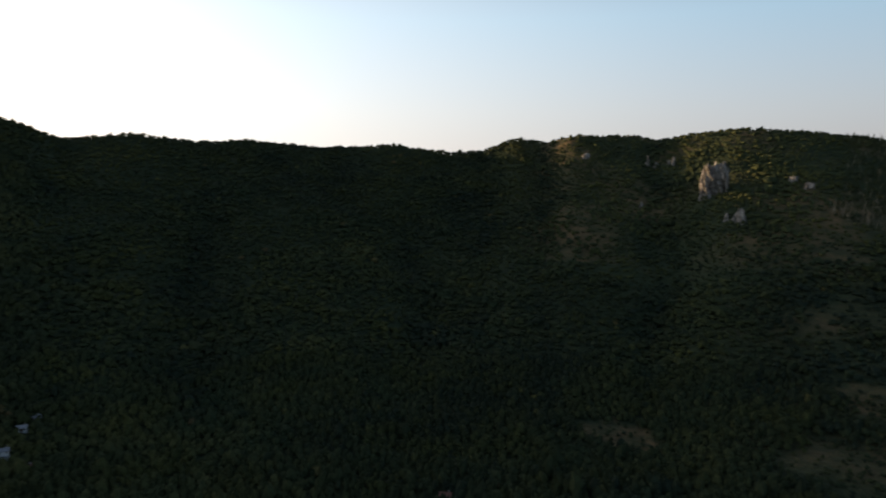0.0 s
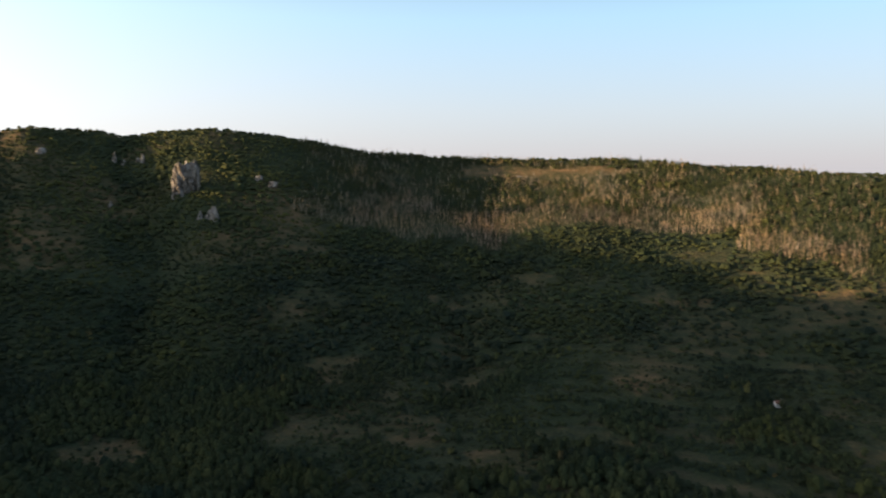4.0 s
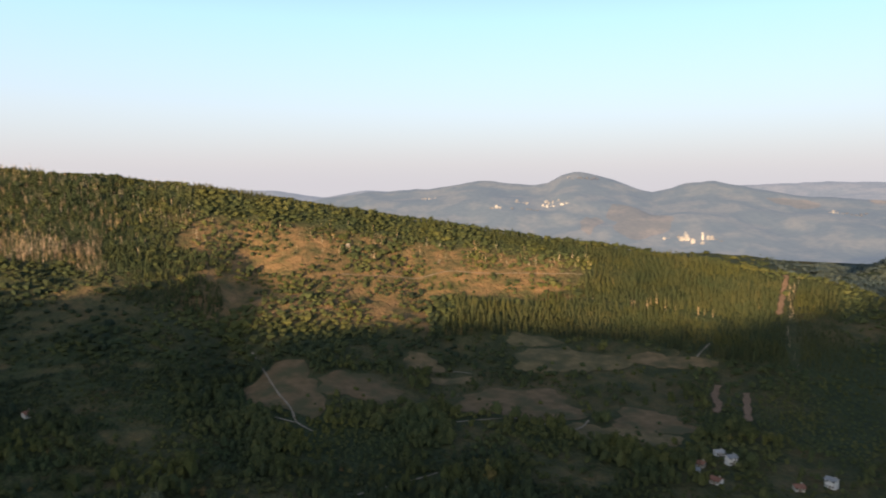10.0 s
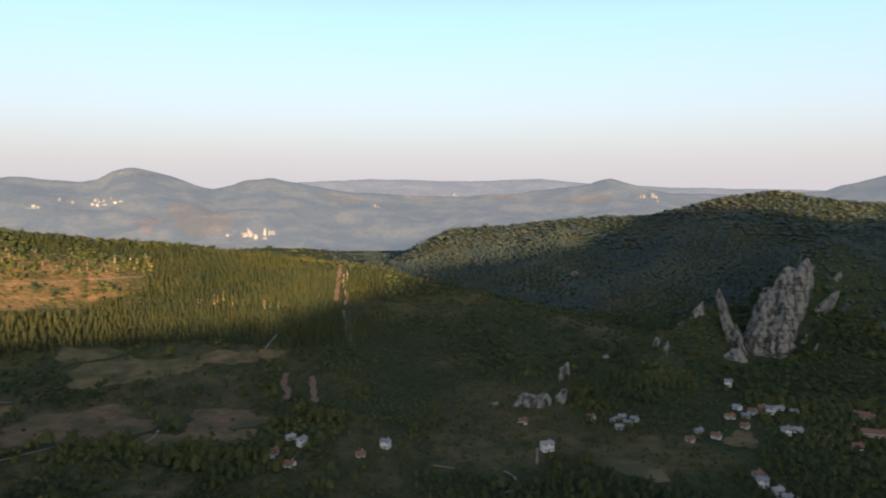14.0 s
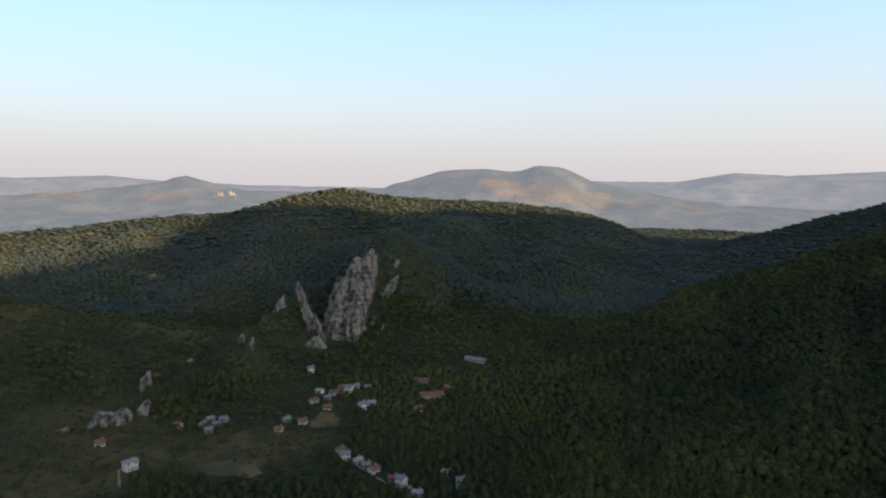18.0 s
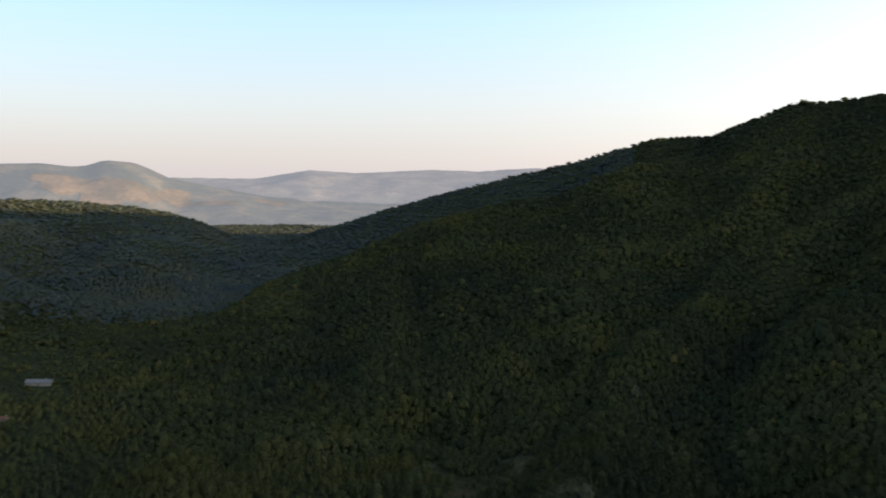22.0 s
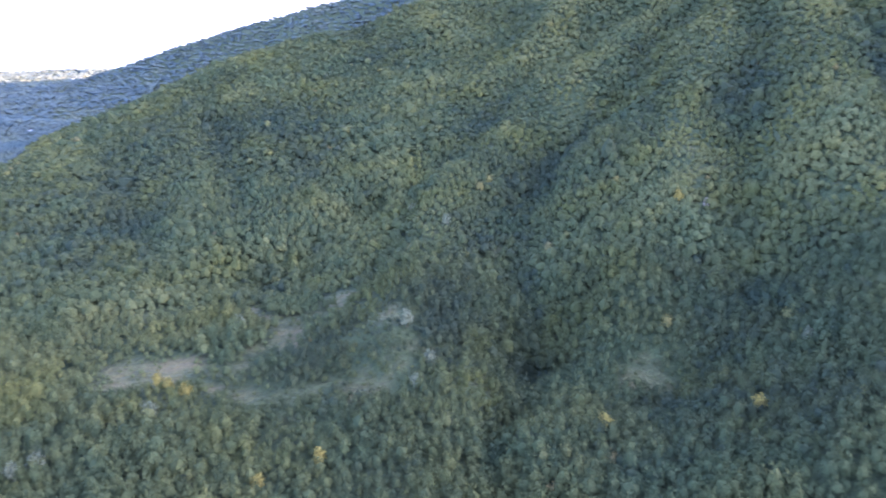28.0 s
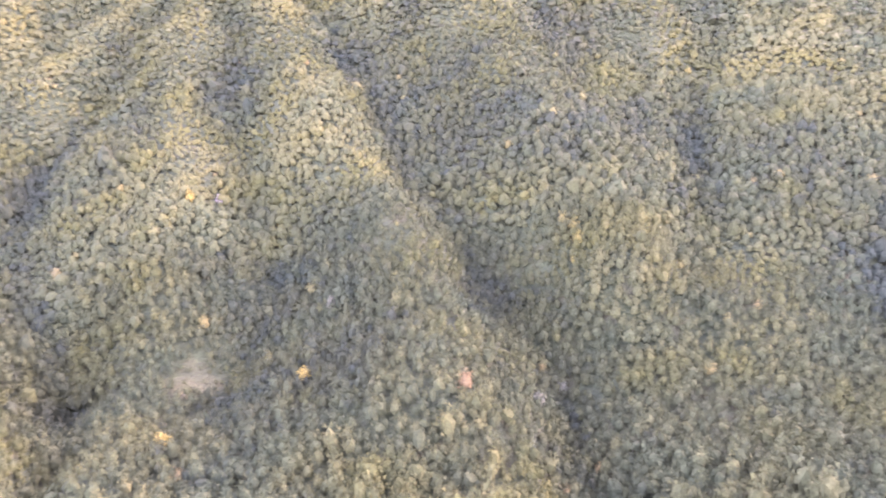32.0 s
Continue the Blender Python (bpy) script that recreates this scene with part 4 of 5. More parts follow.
OUTLYING = [(-112.2, 423.2), (-113.8, 412), (-119.5, 421.4), (-121.6, 433.7), (-113.9, 460.0), (-146.0, 470), (-61.3, 530.2), (-112.6, 436),
            (-114.8, 447), (36.3, 489.9), (35.4, 505), (4.8, 363.5), (36.0, 446.0), (37.5, 458), (-140.2, 492), (-140.8, 500), (-141.3, 489),
            (-140.6, 480), (-141.8, 498), (179.4, 2216.3), (178.9, 2240), (178.4, 2225), (-179.5, 1789.9), (-177.4, 1237.3)]
LONG_ROOFS = [(-158.4, 540, 62), (-157.6, 574, 30), (-162.0, 632, 20)]
for hb, hr_ in VILLAGE + OUTLYING:
    HOUSE_SPOTS.append((*polar(hb, hr_, 0.0)[:2], 5.2))
for hb, hr_, _ in LONG_ROOFS:
    HOUSE_SPOTS.append((*polar(hb, hr_, 0.0)[:2], 9.0))


for rb, rr_, reach in ((-150.9, 728, 19), (-151.6, 752, 19), (-152.6, 775, 18), (-153.3, 800, 14), (-150.0, 735, 12), (-154.7, 838, 9), (-148.9, 722, 8), (-148.4, 735, 8), (-149.0, 698, 13)):
    HOUSE_SPOTS.append((*polar(rb, rr_, 0.0)[:2], reach))


# ---- planting, by distance ----
LABELS = {BROAD: "dense green broadleaf wood with scattered yellowing crowns", SHRUB: "scattered low green shrubs and bushes on dry grass",
          CONE: "plantation of slender green conifers", DEAD: "stand of dead grey-brown conifers with bare trunks"}
WORDS = {BROAD: "woodland", SHRUB: "scrub", CONE: "conifer_wood", DEAD: "dead_wood"}
SINGLE = {BROAD: [], SHRUB: [], CONE: [], DEAD: []}


SLOPE = np.maximum.accumulate((GRID_Z - EYE) / STEPS[None, :], axis=1)


def sight(b, r):
    """Height over which a place stands clear of the ridges before it."""
    i = np.round((b + 325) % 360 * ARC / 360).astype(int) % ARC
    j = np.clip(np.searchsorted(STEPS, r) - 1, 0, len(STEPS) - 1)
    return EYE + SLOPE[i, j] * r


def sown(r0, r1, gap, crowns, unseen, only=(BROAD, SHRUB, CONE, DEAD), mountain=None):
    """Plant a ring of the land, or only the wooded mountain's part of it, or all but that part."""
    x, y, r = jittered(r0, r1, gap)
    if mountain is not None:
        keep = (within(np.degrees(np.arctan2(-x, y)), -325, -164, 0.01) > 0.5) == mountain
        x, y, r = x[keep], y[keep], r[keep]
    kind, b, v, bulge = plant_kinds(x, y, r)
    hidden = (within(b, -318, -284, 1) > 0.5)
    kind = np.where(hidden & (rng.uniform(size=len(x)) > unseen), -1, kind)
    low = (r < 345) & ~(within(b, -284, -152, 1) > 0.5)
    kind = np.where(low & (rng.uniform(size=len(x)) > 0.15), -1, kind)
    z = ground_at(b, r)
    if r0 > 1300:
        # none on the lee of the far ridges
        hidden = sight(b, r) > z + 14
        kind = np.where(hidden & (rng.uniform(size=len(x)) > 0.1), -1, kind)
    size = np.exp(rng.normal(0, 0.2, len(x)) - (0.3 if r1 < 450 else 0.15) * np.clip(bulge / 9, -1, 0.8)) * (1 + 0.25 * fbm(x, y, 60, 81))
    size = size * np.where(clearing(b, r, x, y) != 0, 0.8, 1.0)
    size = size * (1 - 0.25 * (within(b, -168, -120, 3) * (r < 760)))
    # tint is lighter on bulges and the eastern flank, darker in hollows
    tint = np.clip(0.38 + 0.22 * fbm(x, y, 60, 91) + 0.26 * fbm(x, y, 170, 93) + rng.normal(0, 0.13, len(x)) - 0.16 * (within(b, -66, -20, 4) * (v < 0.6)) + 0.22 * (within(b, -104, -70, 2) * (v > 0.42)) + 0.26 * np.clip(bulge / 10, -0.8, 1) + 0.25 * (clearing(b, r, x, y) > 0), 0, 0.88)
    tint = np.where(rng.uniform(size=len(x)) < 0.003 + 0.03 * (value_noise(x, y, 45, 97) > 0.74), rng.uniform(0.88, 1.0, len(x)), tint)
    for k in only:
        m = kind == k
        if not m.any():
            continue
        base = {BROAD: (gap * (1.25 if gap < 6 else 1.12), gap * 1.75 if r1 < 450 else (6.4 if gap < 6 else 5.2)), SHRUB: (min(gap, 6.5) * 0.85, min(gap, 6.5) * 0.68), CONE: (2.8, 6.6), DEAD: (2.1, 9.5)}[k]
        w, h = base[0] * size[m], base[1] * size[m] * rng.uniform(0.85, 1.2, m.sum())
        if mountain and k == BROAD:
            w, h = w * 1.14, h * 1.04
        pos = np.stack([x[m], y[m], z[m] - 0.25], 1)
        t, bb, rr = tint[m], b[m], r[m]
        single = np.zeros(m.sum(), bool)
        if k == BROAD and r1 < 450:
            single = (rr < 330) & (bb < -192) & (bb > -276)
        if k == CONE:
            single = (v[m] < 0.46) & (bb < -92) & (bb > -116)
        if k == DEAD:
            single = (v[m] < 0.71) & (bb > -66) & (bb < -36)
        if k == SHRUB:
            single = (rr > 380) & (rr < 600) & (bb < -72) & (bb > -100)
        idx = np.nonzero(single)[0]
        room = {BROAD: 290, SHRUB: 150, CONE: 150, DEAD: 150}[k] - len(SINGLE[k])
        idx = rng.permutation(idx)[:max(room, 0)]
        for q in idx:
            SINGLE[k].append((pos[q], w[q], h[q]))
        rest = np.ones(m.sum(), bool)
        rest[idx] = False
        shapes = {BROAD: crowns, SHRUB: crowns if r1 < 450 else (FAR_SHRUBS if gap > 5.5 else MID_CROWNS), CONE: CONES, DEAD: SPIRES}[k]
        # trees far enough off to take the haze-tinted foliage
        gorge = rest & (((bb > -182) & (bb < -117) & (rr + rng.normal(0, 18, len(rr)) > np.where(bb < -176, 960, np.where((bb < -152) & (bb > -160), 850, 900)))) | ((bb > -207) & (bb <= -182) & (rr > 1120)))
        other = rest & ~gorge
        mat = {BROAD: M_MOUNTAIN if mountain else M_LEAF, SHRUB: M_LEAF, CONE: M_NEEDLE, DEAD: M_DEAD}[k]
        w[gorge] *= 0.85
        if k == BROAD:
            scatter("gorge_wood", pos[gorge], w[gorge], h[gorge], t[gorge], shapes, M_GORGE_HAZED, "broadleaf wood on the far slope with bluish haze painted in", "woodland")
        else:
            other = rest
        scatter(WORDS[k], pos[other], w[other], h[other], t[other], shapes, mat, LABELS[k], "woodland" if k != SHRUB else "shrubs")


sown(3, 190, 6.2, MID_CROWNS, 1.0)
sown(190, 420, 4.1, NEAR_CROWNS, 0.1, mountain=True)
sown(420, 640, 4.5, MID_CROWNS, 0.1, mountain=True)
sown(640, 1120, 5.0, FAR_CROWNS, 0.1, mountain=True)
sown(1120, 1330, 7.6, FAR_CROWNS, 0.1, mountain=True)
sown(190, 420, 4.4, MID_CROWNS, 0.2, mountain=False)
sown(420, 600, 4.5, MID_CROWNS, 0.2, mountain=False)
sown(600, 1330, 6.8, FAR_CROWNS, 0.15, (BROAD, SHRUB), mountain=False)
sown(600, 1330, 4.1, FAR_CROWNS, 0.15, (CONE, DEAD), mountain=False)
sown(1330, 2600, 13.0, FAR_CROWNS, 0.1)


# ---- fields and lanes ----
def draped(name, grid, mat):
    """A sheet over a grid of plan points, just above the ground."""
    m, k = grid.shape[:2]
    z = at_xy(grid[..., 0], grid[..., 1]) + 0.4
    v = np.concatenate([grid, z[..., None]], -1).reshape(-1, 3)
    i, j = np.meshgrid(np.arange(m - 1), np.arange(k - 1), indexing="ij")
    q = np.stack([i * k + j, (i + 1) * k + j, (i + 1) * k + j + 1, i * k + j + 1], -1).reshape(-1, 4)
    return new(name, mesh_of(name, v, q, mat))


for b, r, ha, hr in FIELDS:
    a = math.radians(b)
    ang = np.linspace(0, 2 * np.pi, 41)
    edge = field_outline(b, r, ha, hr)(ang) * (1 + 0.05 * np.sin(11 * ang + b) + 0.04 * np.sin(17 * ang + r))
    f = np.linspace(0.02, 1, 12)[:, None]
    across, along = f * edge * np.cos(ang), f * edge * np.sin(ang)
    g = np.stack([-math.sin(a) * r + across * math.cos(a) - along * math.sin(a), math.cos(a) * r + across * math.sin(a) + along * math.cos(a)], -1)
    tagged(draped("field", g, M_FIELD), "small fallow field of dry brown grass among hedges", "field", "valley fields", "structure")


def lane_mesh(points, wide):
    p = np.array([polar(b, r, 0.0)[:2] for b, r in points])
    d = np.concatenate([[0], np.cumsum(np.hypot(*np.diff(p, axis=0).T))])
    s = np.linspace(0, d[-1], max(int(d[-1] / 4), 4))
    c = np.stack([np.interp(s, d, p[:, 0]), np.interp(s, d, p[:, 1])], 1)
    for _ in range(3):
        c[1:-1] = (c[:-2] + 2 * c[1:-1] + c[2:]) / 4
    t = np.gradient(c, axis=0)
    t /= np.linalg.norm(t, axis=1)[:, None]
    side = np.stack([-t[:, 1], t[:, 0]], 1)
    w = wide * (1 + 0.25 * np.sin(s * 0.31) + 0.15 * np.sin(s * 0.83))
    return np.stack([c + side * w[:, None] * k for k in (-0.5, -0.17, 0.17, 0.5)], 1)


for lane in LANES + LANES_VILLAGE:
    ob = draped("dirt_track", lane_mesh(lane, 1.35), M_TRACK)
    ob.location.z = 0.5
    tagged(ob, "narrow pale dirt track worn into the fields", "track", "dirt tracks", "structure")


for strip in STRIPS:
    ob = draped("earth_strip", lane_mesh(strip, 5.0), M_DIRT)
    ob.location.z = 0.5
    tagged(ob, "bare reddish earth strip cut through the scrub", "track", "dirt tracks", "structure")


# ---- rocks ----
def rock_mesh(name, size, seed, mat, fine=4, flute=0.28, lean=(0, 0)):
    """A broken limestone block: flat faces, upright cracks and ledges; its foot at 0."""
    bm = bmesh.new()
    bmesh.ops.create_icosphere(bm, subdivisions=fine, radius=1.0)
    off = Vector((seed * 7.3, seed * 3.1, seed * 1.7))
    pick = random.Random(seed)
    faces = []
    for k in range(13):
        a, up = pick.uniform(0, 6.28), pick.choice((-0.15, -0.05, 0.05, 0.1, 0.25))
        faces.append((Vector((math.cos(a), math.sin(a), up)).normalized(), pick.uniform(0.62, 0.98)))
    for v in bm.verts:
        p = v.co.copy()
        k = min([1.25] + [d / max(n.dot(p), 0.05) for n, d in faces])
        crack = abs(noise.noise(Vector((p.x * 3.4, p.y * 3.4, p.z * 0.8)) + off))
        fine_crack = abs(noise.noise(Vector((p.x * 9, p.y * 9, p.z * 2.2)) + off))
        step = math.floor((p.z + 0.25 * noise.noise(p * 2 + off)) * 5) / 5 - p.z
        k *= 1 - flute * 0.55 * math.exp(-crack * 9) - flute * 0.22 * math.exp(-fine_crack * 7) + 0.10 * noise.noise(p * 4 + off) - 0.10 * step
        s = p * k
        h = (s.z + 1) / 2
        v.co = Vector((s.x * size[0] / 2 * (1.05 - 0.15 * h) + lean[0] * h, s.y * size[1] / 2 * (1.1 - 0.2 * h) + lean[1] * h, h * size[2]))
    return from_bm(name, bm, mat)


def rock(name, b, r, size, seed, mat, label, lean=(0, 0), fine=4, sink=0.25, flute=0.28, turn=0.0):
    ob = new(name, rock_mesh(name, size, seed, mat, fine, flute, lean))
    p = spot(b, r)
    ob.matrix_world = pose(p.x, p.y, p.z - sink * size[2], 0, 0, b + turn)
    return tagged(ob, label, "rock", "limestone outcrops")


def crag_mesh(name, wide, deep, high, lean, seed, mat, taper=0.5, around=64, up=60):
    """A weathered rock wall set into a slope: upright ribs and cracks, ledges, a ragged top. Its foot is at 0."""
    a, v = np.meshgrid(np.arange(around) * 2 * np.pi / around, np.linspace(0, 1, up), indexing="ij")
    body = (1 - taper * v) * np.sqrt(np.clip(1 - v ** 5, 0, 1))
    ca, sa = np.cos(a), np.sin(a)
    x = np.sign(ca) * np.abs(ca) ** 0.7 * wide / 2 * body
    y = np.sign(sa) * np.abs(sa) ** 0.8 * deep / 2 * body
    z = high * v * (1 + 0.16 * value_noise(x / wide * 5 + seed * 9.7, y / deep * 3, 1.0, seed))
    sx, sz = x + 0.35 * z + seed * 31.0, z + seed * 17.0
    rib = 0.7 * value_noise(sx, sz * 0.22, wide / 5, seed) + 0.45 * value_noise(sx * 3.2, sz * 0.4, wide / 5, seed + 3)
    crack = np.exp(-np.abs(value_noise(sx * 1.6, sz * 0.16, wide / 5, seed + 5)) * 9)
    ledge = (sz / 7.5 + 0.8 * value_noise(sx, sz, 14, seed + 7)) % 1.0
    push = deep * (0.16 * rib - 0.15 * crack - 0.05 * ledge + 0.03 * value_noise(sx, sz, 2.4, seed + 8)) * np.sqrt(np.clip(1.02 - v, 0, 1))
    x, y = x + ca * push * 0.7, y + np.where(sa < 0, sa, 0.3 * sa) * push * 1.6
    x, y = x + lean[0] * v ** 1.15, y + lean[1] * v
    p = np.stack([x, y, z], -1).reshape(-1, 3)
    i, j = np.meshgrid(np.arange(around), np.arange(up - 1), indexing="ij")
    k = (i + 1) % around
    quads = np.stack([i * up + j, k * up + j, k * up + j + 1, i * up + j + 1], -1).reshape(-1, 4)
    return mesh_of(name, p, quads, mat, False)


def crag(name, b, r, size, lean, seed, label, mat=M_ROCK, sink=6.0, turn=0.0, taper=0.5):
    ob = new(name, crag_mesh(name, *size, lean, seed, mat, taper, 64 if size[2] > 30 else 40, 60 if size[2] > 30 else 24))
    p = spot(b, r)
    ob.matrix_world = pose(p.x, p.y, p.z - sink, 0, 0, b + turn)
    return tagged(ob, label, "rock", "limestone outcrops")


CLIFF = "tall grey limestone cliff with upright cracks above the village"
crag("cliff", -150.8, 736, (42, 36, 90), (36, 44), 1, CLIFF, taper=0.2, sink=8)
crag("cliff", -151.8, 756, (26, 28, 80), (28, 40), 2, "steep grey limestone rib beside the tall cliff", taper=0.3, sink=8)
crag("cliff", -150.1, 744, (20, 24, 66), (14, 30), 3, "lower mossy limestone rib at the foot of the tall cliff", taper=0.4)
crag("cliff", -154.4, 828, (20, 18, 24), (18, 10), 4, "broken limestone crest running on from the tall cliff", taper=0.5)
for b, r, w, h, seed in ((-155.4, 872, 9, 12, 42), (-153.5, 776, 6, 11, 44), (-154.3, 764, 5, 9, 46)):
    crag("rock_ledge", b, r, (w, w * 0.9, h), (w * 0.6, 4), seed, "broken limestone block beside the tall cliff", sink=3)
NEEDLE = "narrow grey limestone pinnacle on a wooded knoll"
crag("rock_pinnacle", -149.0, 722, (13, 14, 55), (-19, 26), 5, NEEDLE, taper=0.35)
crag("rock_pinnacle", -149.5, 716, (9, 10, 30), (-6, 12), 6, NEEDLE, taper=0.5, sink=4)
crag("rock_ledge", -149.0, 700, (26, 12, 14), (0, 4), 19, "low brownish rock face under the pinnacle", sink=4)
crag("rock_ledge", -146.2, 752, (15, 12, 18), (4, 4), 7, "grey rock rib on the wooded knoll", sink=5)
crag("rock_ledge", -144.9, 735, (10, 8, 12), (5, 3), 8, "grey rock rib on the wooded knoll", sink=4)
LEDGE = "low grey limestone ledge on the scrubby slope"
for b, r, w, d, h, lx, ly, seed in ((-133.2, 512, 22, 12, 11, 2, 5, 11), (-134.3, 516, 18, 12, 10, 3, 5, 12), (-135.7, 520, 11, 10, 12, 6, 5, 13), (-135.9, 556, 6, 8, 12, 1, 8, 14),
                                   (-136.3, 580, 8, 8, 13, 1, 6, 47), (-130.5, 512, 9, 6, 5, 2, 2, 15), (-143.9, 632, 6, 7, 14, 3, 4, 16), (-143.2, 640, 7, 7, 9, 2, 4, 48),
                                   (-139.4, 640, 7, 5, 4, 1, 2, 17), (-136.8, 1100, 18, 10, 9, 3, 5, 18)):
    crag("rock_ledge", b, r, (w, d, h), (lx, ly), seed, LEDGE, M_ROCK, 0.25 * h, 0, 0.35)
SUNCLIFF = "weathered pale limestone cliff on the ridge slope"
crag("cliff", -15.3, 985, (26, 26, 56), (2, 12), 21, SUNCLIFF, M_PALE, 14, 0, 0.1)
crag("cliff", -16.1, 989, (22, 24, 50), (3, 10), 22, SUNCLIFF, M_PALE, 12, 0, 0.15)
crag("cliff", -17.4, 906, (20, 14, 24), (2, 6), 24, SUNCLIFF, M_PALE, 7)
for b, r, w, h, seed in ((-16.6, 912, 9, 13, 25), (-10.8, 1122, 8, 20, 26), (-11.4, 1124, 9, 13, 27), (-12.7, 1114, 8, 18, 28)):
    crag("cliff", b, r, (w, w, h), (1, 5), seed, "small pale limestone cliff high on the ridge slope", M_PALE, 4)
for b, r, w, h, s in ((-6.2, 1140, 14, 9, 31), (-21.0, 1015, 13, 9, 32), (-22.0, 1000, 16, 8, 33), (-10.4, 985, 6, 10, 34), (-12.4, 1125, 6, 8, 35), (-30.2, 1190, 8, 6, 36),
                      (-41.5, 1160, 12, 6, 37), (-84.5, 900, 9, 5, 38), (-86.5, 905, 12, 4, 39), (131.8, 486, 6, 6, 40)):
    rock("rock_ledge", b, r, (w, w * 0.7, h), s, M_PALE, "small pale limestone outcrop on the hillside", (1, 2), 3, 0.25)

# far cliffs and dry fields on the distant hills
def broken_cliff(w, h, seed):
    """A row of broken rock faces of uneven height."""
    pick = random.Random(seed)
    cliff = new("far_cliff")
    n = max(3, int(w / 11))
    for q in range(n):
        hh = h * pick.uniform(0.3, 0.75)
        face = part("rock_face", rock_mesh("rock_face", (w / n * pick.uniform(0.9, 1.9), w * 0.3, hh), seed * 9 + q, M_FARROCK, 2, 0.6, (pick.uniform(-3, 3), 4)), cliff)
        face.location = ((q + 0.5 - n / 2) * w / n * 1.25, pick.uniform(-6, 6), pick.uniform(-0.3, 0.35) * h)
    return cliff


FAR_CLIFFS = [(-110.0, -4.0, 34, 40), (-110.7, -4.1, 26, 44), (-111.4, -4.15, 30, 34), (-112.0, -4.2, 22, 26), (-113.2, -4.15, 28, 46), (-97.0, -1.75, 40, 24),
              (-98.3, -1.3, 28, 22), (-98.8, -1.95, 30, 14), (-100.6, -1.5, 36, 24), (-101.4, -1.4, 46, 30), (-102.2, -1.3, 30, 30), (-91.2, -1.0, 40, 26),
              (-121.5, -1.95, 60, 18), (-141.6, -1.0, 30, 34), (-142.3, -1.1, 40, 40), (-143.0, -1.2, 30, 36), (-127.2, -0.3, 16, 30), (-103.0, 0.65, 50, 24)]
for k, (b, el, w, h) in enumerate(FAR_CLIFFS):
    w, h = w * (0.9 + 0.6 * (k * 37 % 10) / 10), h * (0.5 + 0.45 * (k * 53 % 10) / 10)
    b, el = b + 0.25 * math.sin(k * 5.1), el + 0.12 * math.sin(k * 3.7)
    r, z = far_distance(0, b, el)
    ob = broken_cliff(w * 1.55, h * 1.35, 50 + k)
    p = polar(b, r, z - 0.45 * h)
    ob.matrix_world = pose(p[0], p[1], p[2], 0, 0, b)
    tagged(ob, "pale sunlit cliff on a distant wooded hill", "rock", "distant cliffs")
FAR_FIELDS = [(-107.5, -2.6, 5.2, 330), (-103.9, -3.0, 1.6, 200), (-167.5, -0.75, 4.6, 260), (-171.5, -1.5, 3.0, 160), (-124.5, -1.0, 2.4, 160), (-131.0, -1.0, 2.6, 150),
              (-164.0, -0.2, 4.2, 200), (-174.5, -1.8, 3.0, 120), (-118.5, -1.3, 3.0, 120), (-138.0, -1.2, 3.2, 120), (-178.5, -1.7, 3.2, 120)]
for b, el, wide, deep in FAR_FIELDS:
    r, _ = far_distance(0, b, el)
    gb_, radii_, z_ = FAR_RINGS[0]
    ang, f = np.linspace(0, 2 * np.pi, 33), np.linspace(0.02, 1, 9)[:, None]
    e = 1 + 0.2 * np.sin(2 * ang + b) + 0.14 * np.sin(3 * ang + 2 * b) + 0.08 * np.sin(7 * ang)
    pb, pr = b + f * e * np.cos(ang) * wide / 2, np.clip(r + f * e * np.sin(ang) * deep / 2, 2360, 3290)
    ib = (pb + 325) % 360 * 2
    i0, fb = np.floor(ib).astype(int) % 720, ib - np.floor(ib)
    jr = np.interp(pr, radii_, np.arange(len(radii_)))
    j0 = np.clip(np.floor(jr).astype(int), 0, len(radii_) - 2)
    fr, i1 = jr - j0, (i0 + 1) % 720
    z = (z_[i0, j0] * (1 - fb) + z_[i1, j0] * fb) * (1 - fr) + (z_[i0, j0 + 1] * (1 - fb) + z_[i1, j0 + 1] * fb) * fr + 3.5
    v = polar(pb, pr, z).reshape(-1, 3)
    i, j = np.meshgrid(np.arange(8), np.arange(32), indexing="ij")
    q = np.stack([i * 33 + j, (i + 1) * 33 + j, (i + 1) * 33 + j + 1, i * 33 + j + 1], -1).reshape(-1, 4)
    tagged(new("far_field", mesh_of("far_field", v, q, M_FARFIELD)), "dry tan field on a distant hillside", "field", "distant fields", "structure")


# ---- houses ----
def box(bm, x0, x1, y0, y1, z0, z1):
    c = [bm.verts.new(p) for p in ((x0, y0, z0), (x1, y0, z0), (x1, y1, z0), (x0, y1, z0), (x0, y0, z1), (x1, y0, z1), (x1, y1, z1), (x0, y1, z1))]
    for f in ((0, 3, 2, 1), (4, 5, 6, 7), (0, 1, 5, 4), (1, 2, 6, 5), (2, 3, 7, 6), (3, 0, 4, 7)):
        bm.faces.new([c[i] for i in f])


def boxed(name, mat, *spans):
    bm = bmesh.new()
    for s in spans:
        box(bm, *s)
    return from_bm(name, bm, mat)


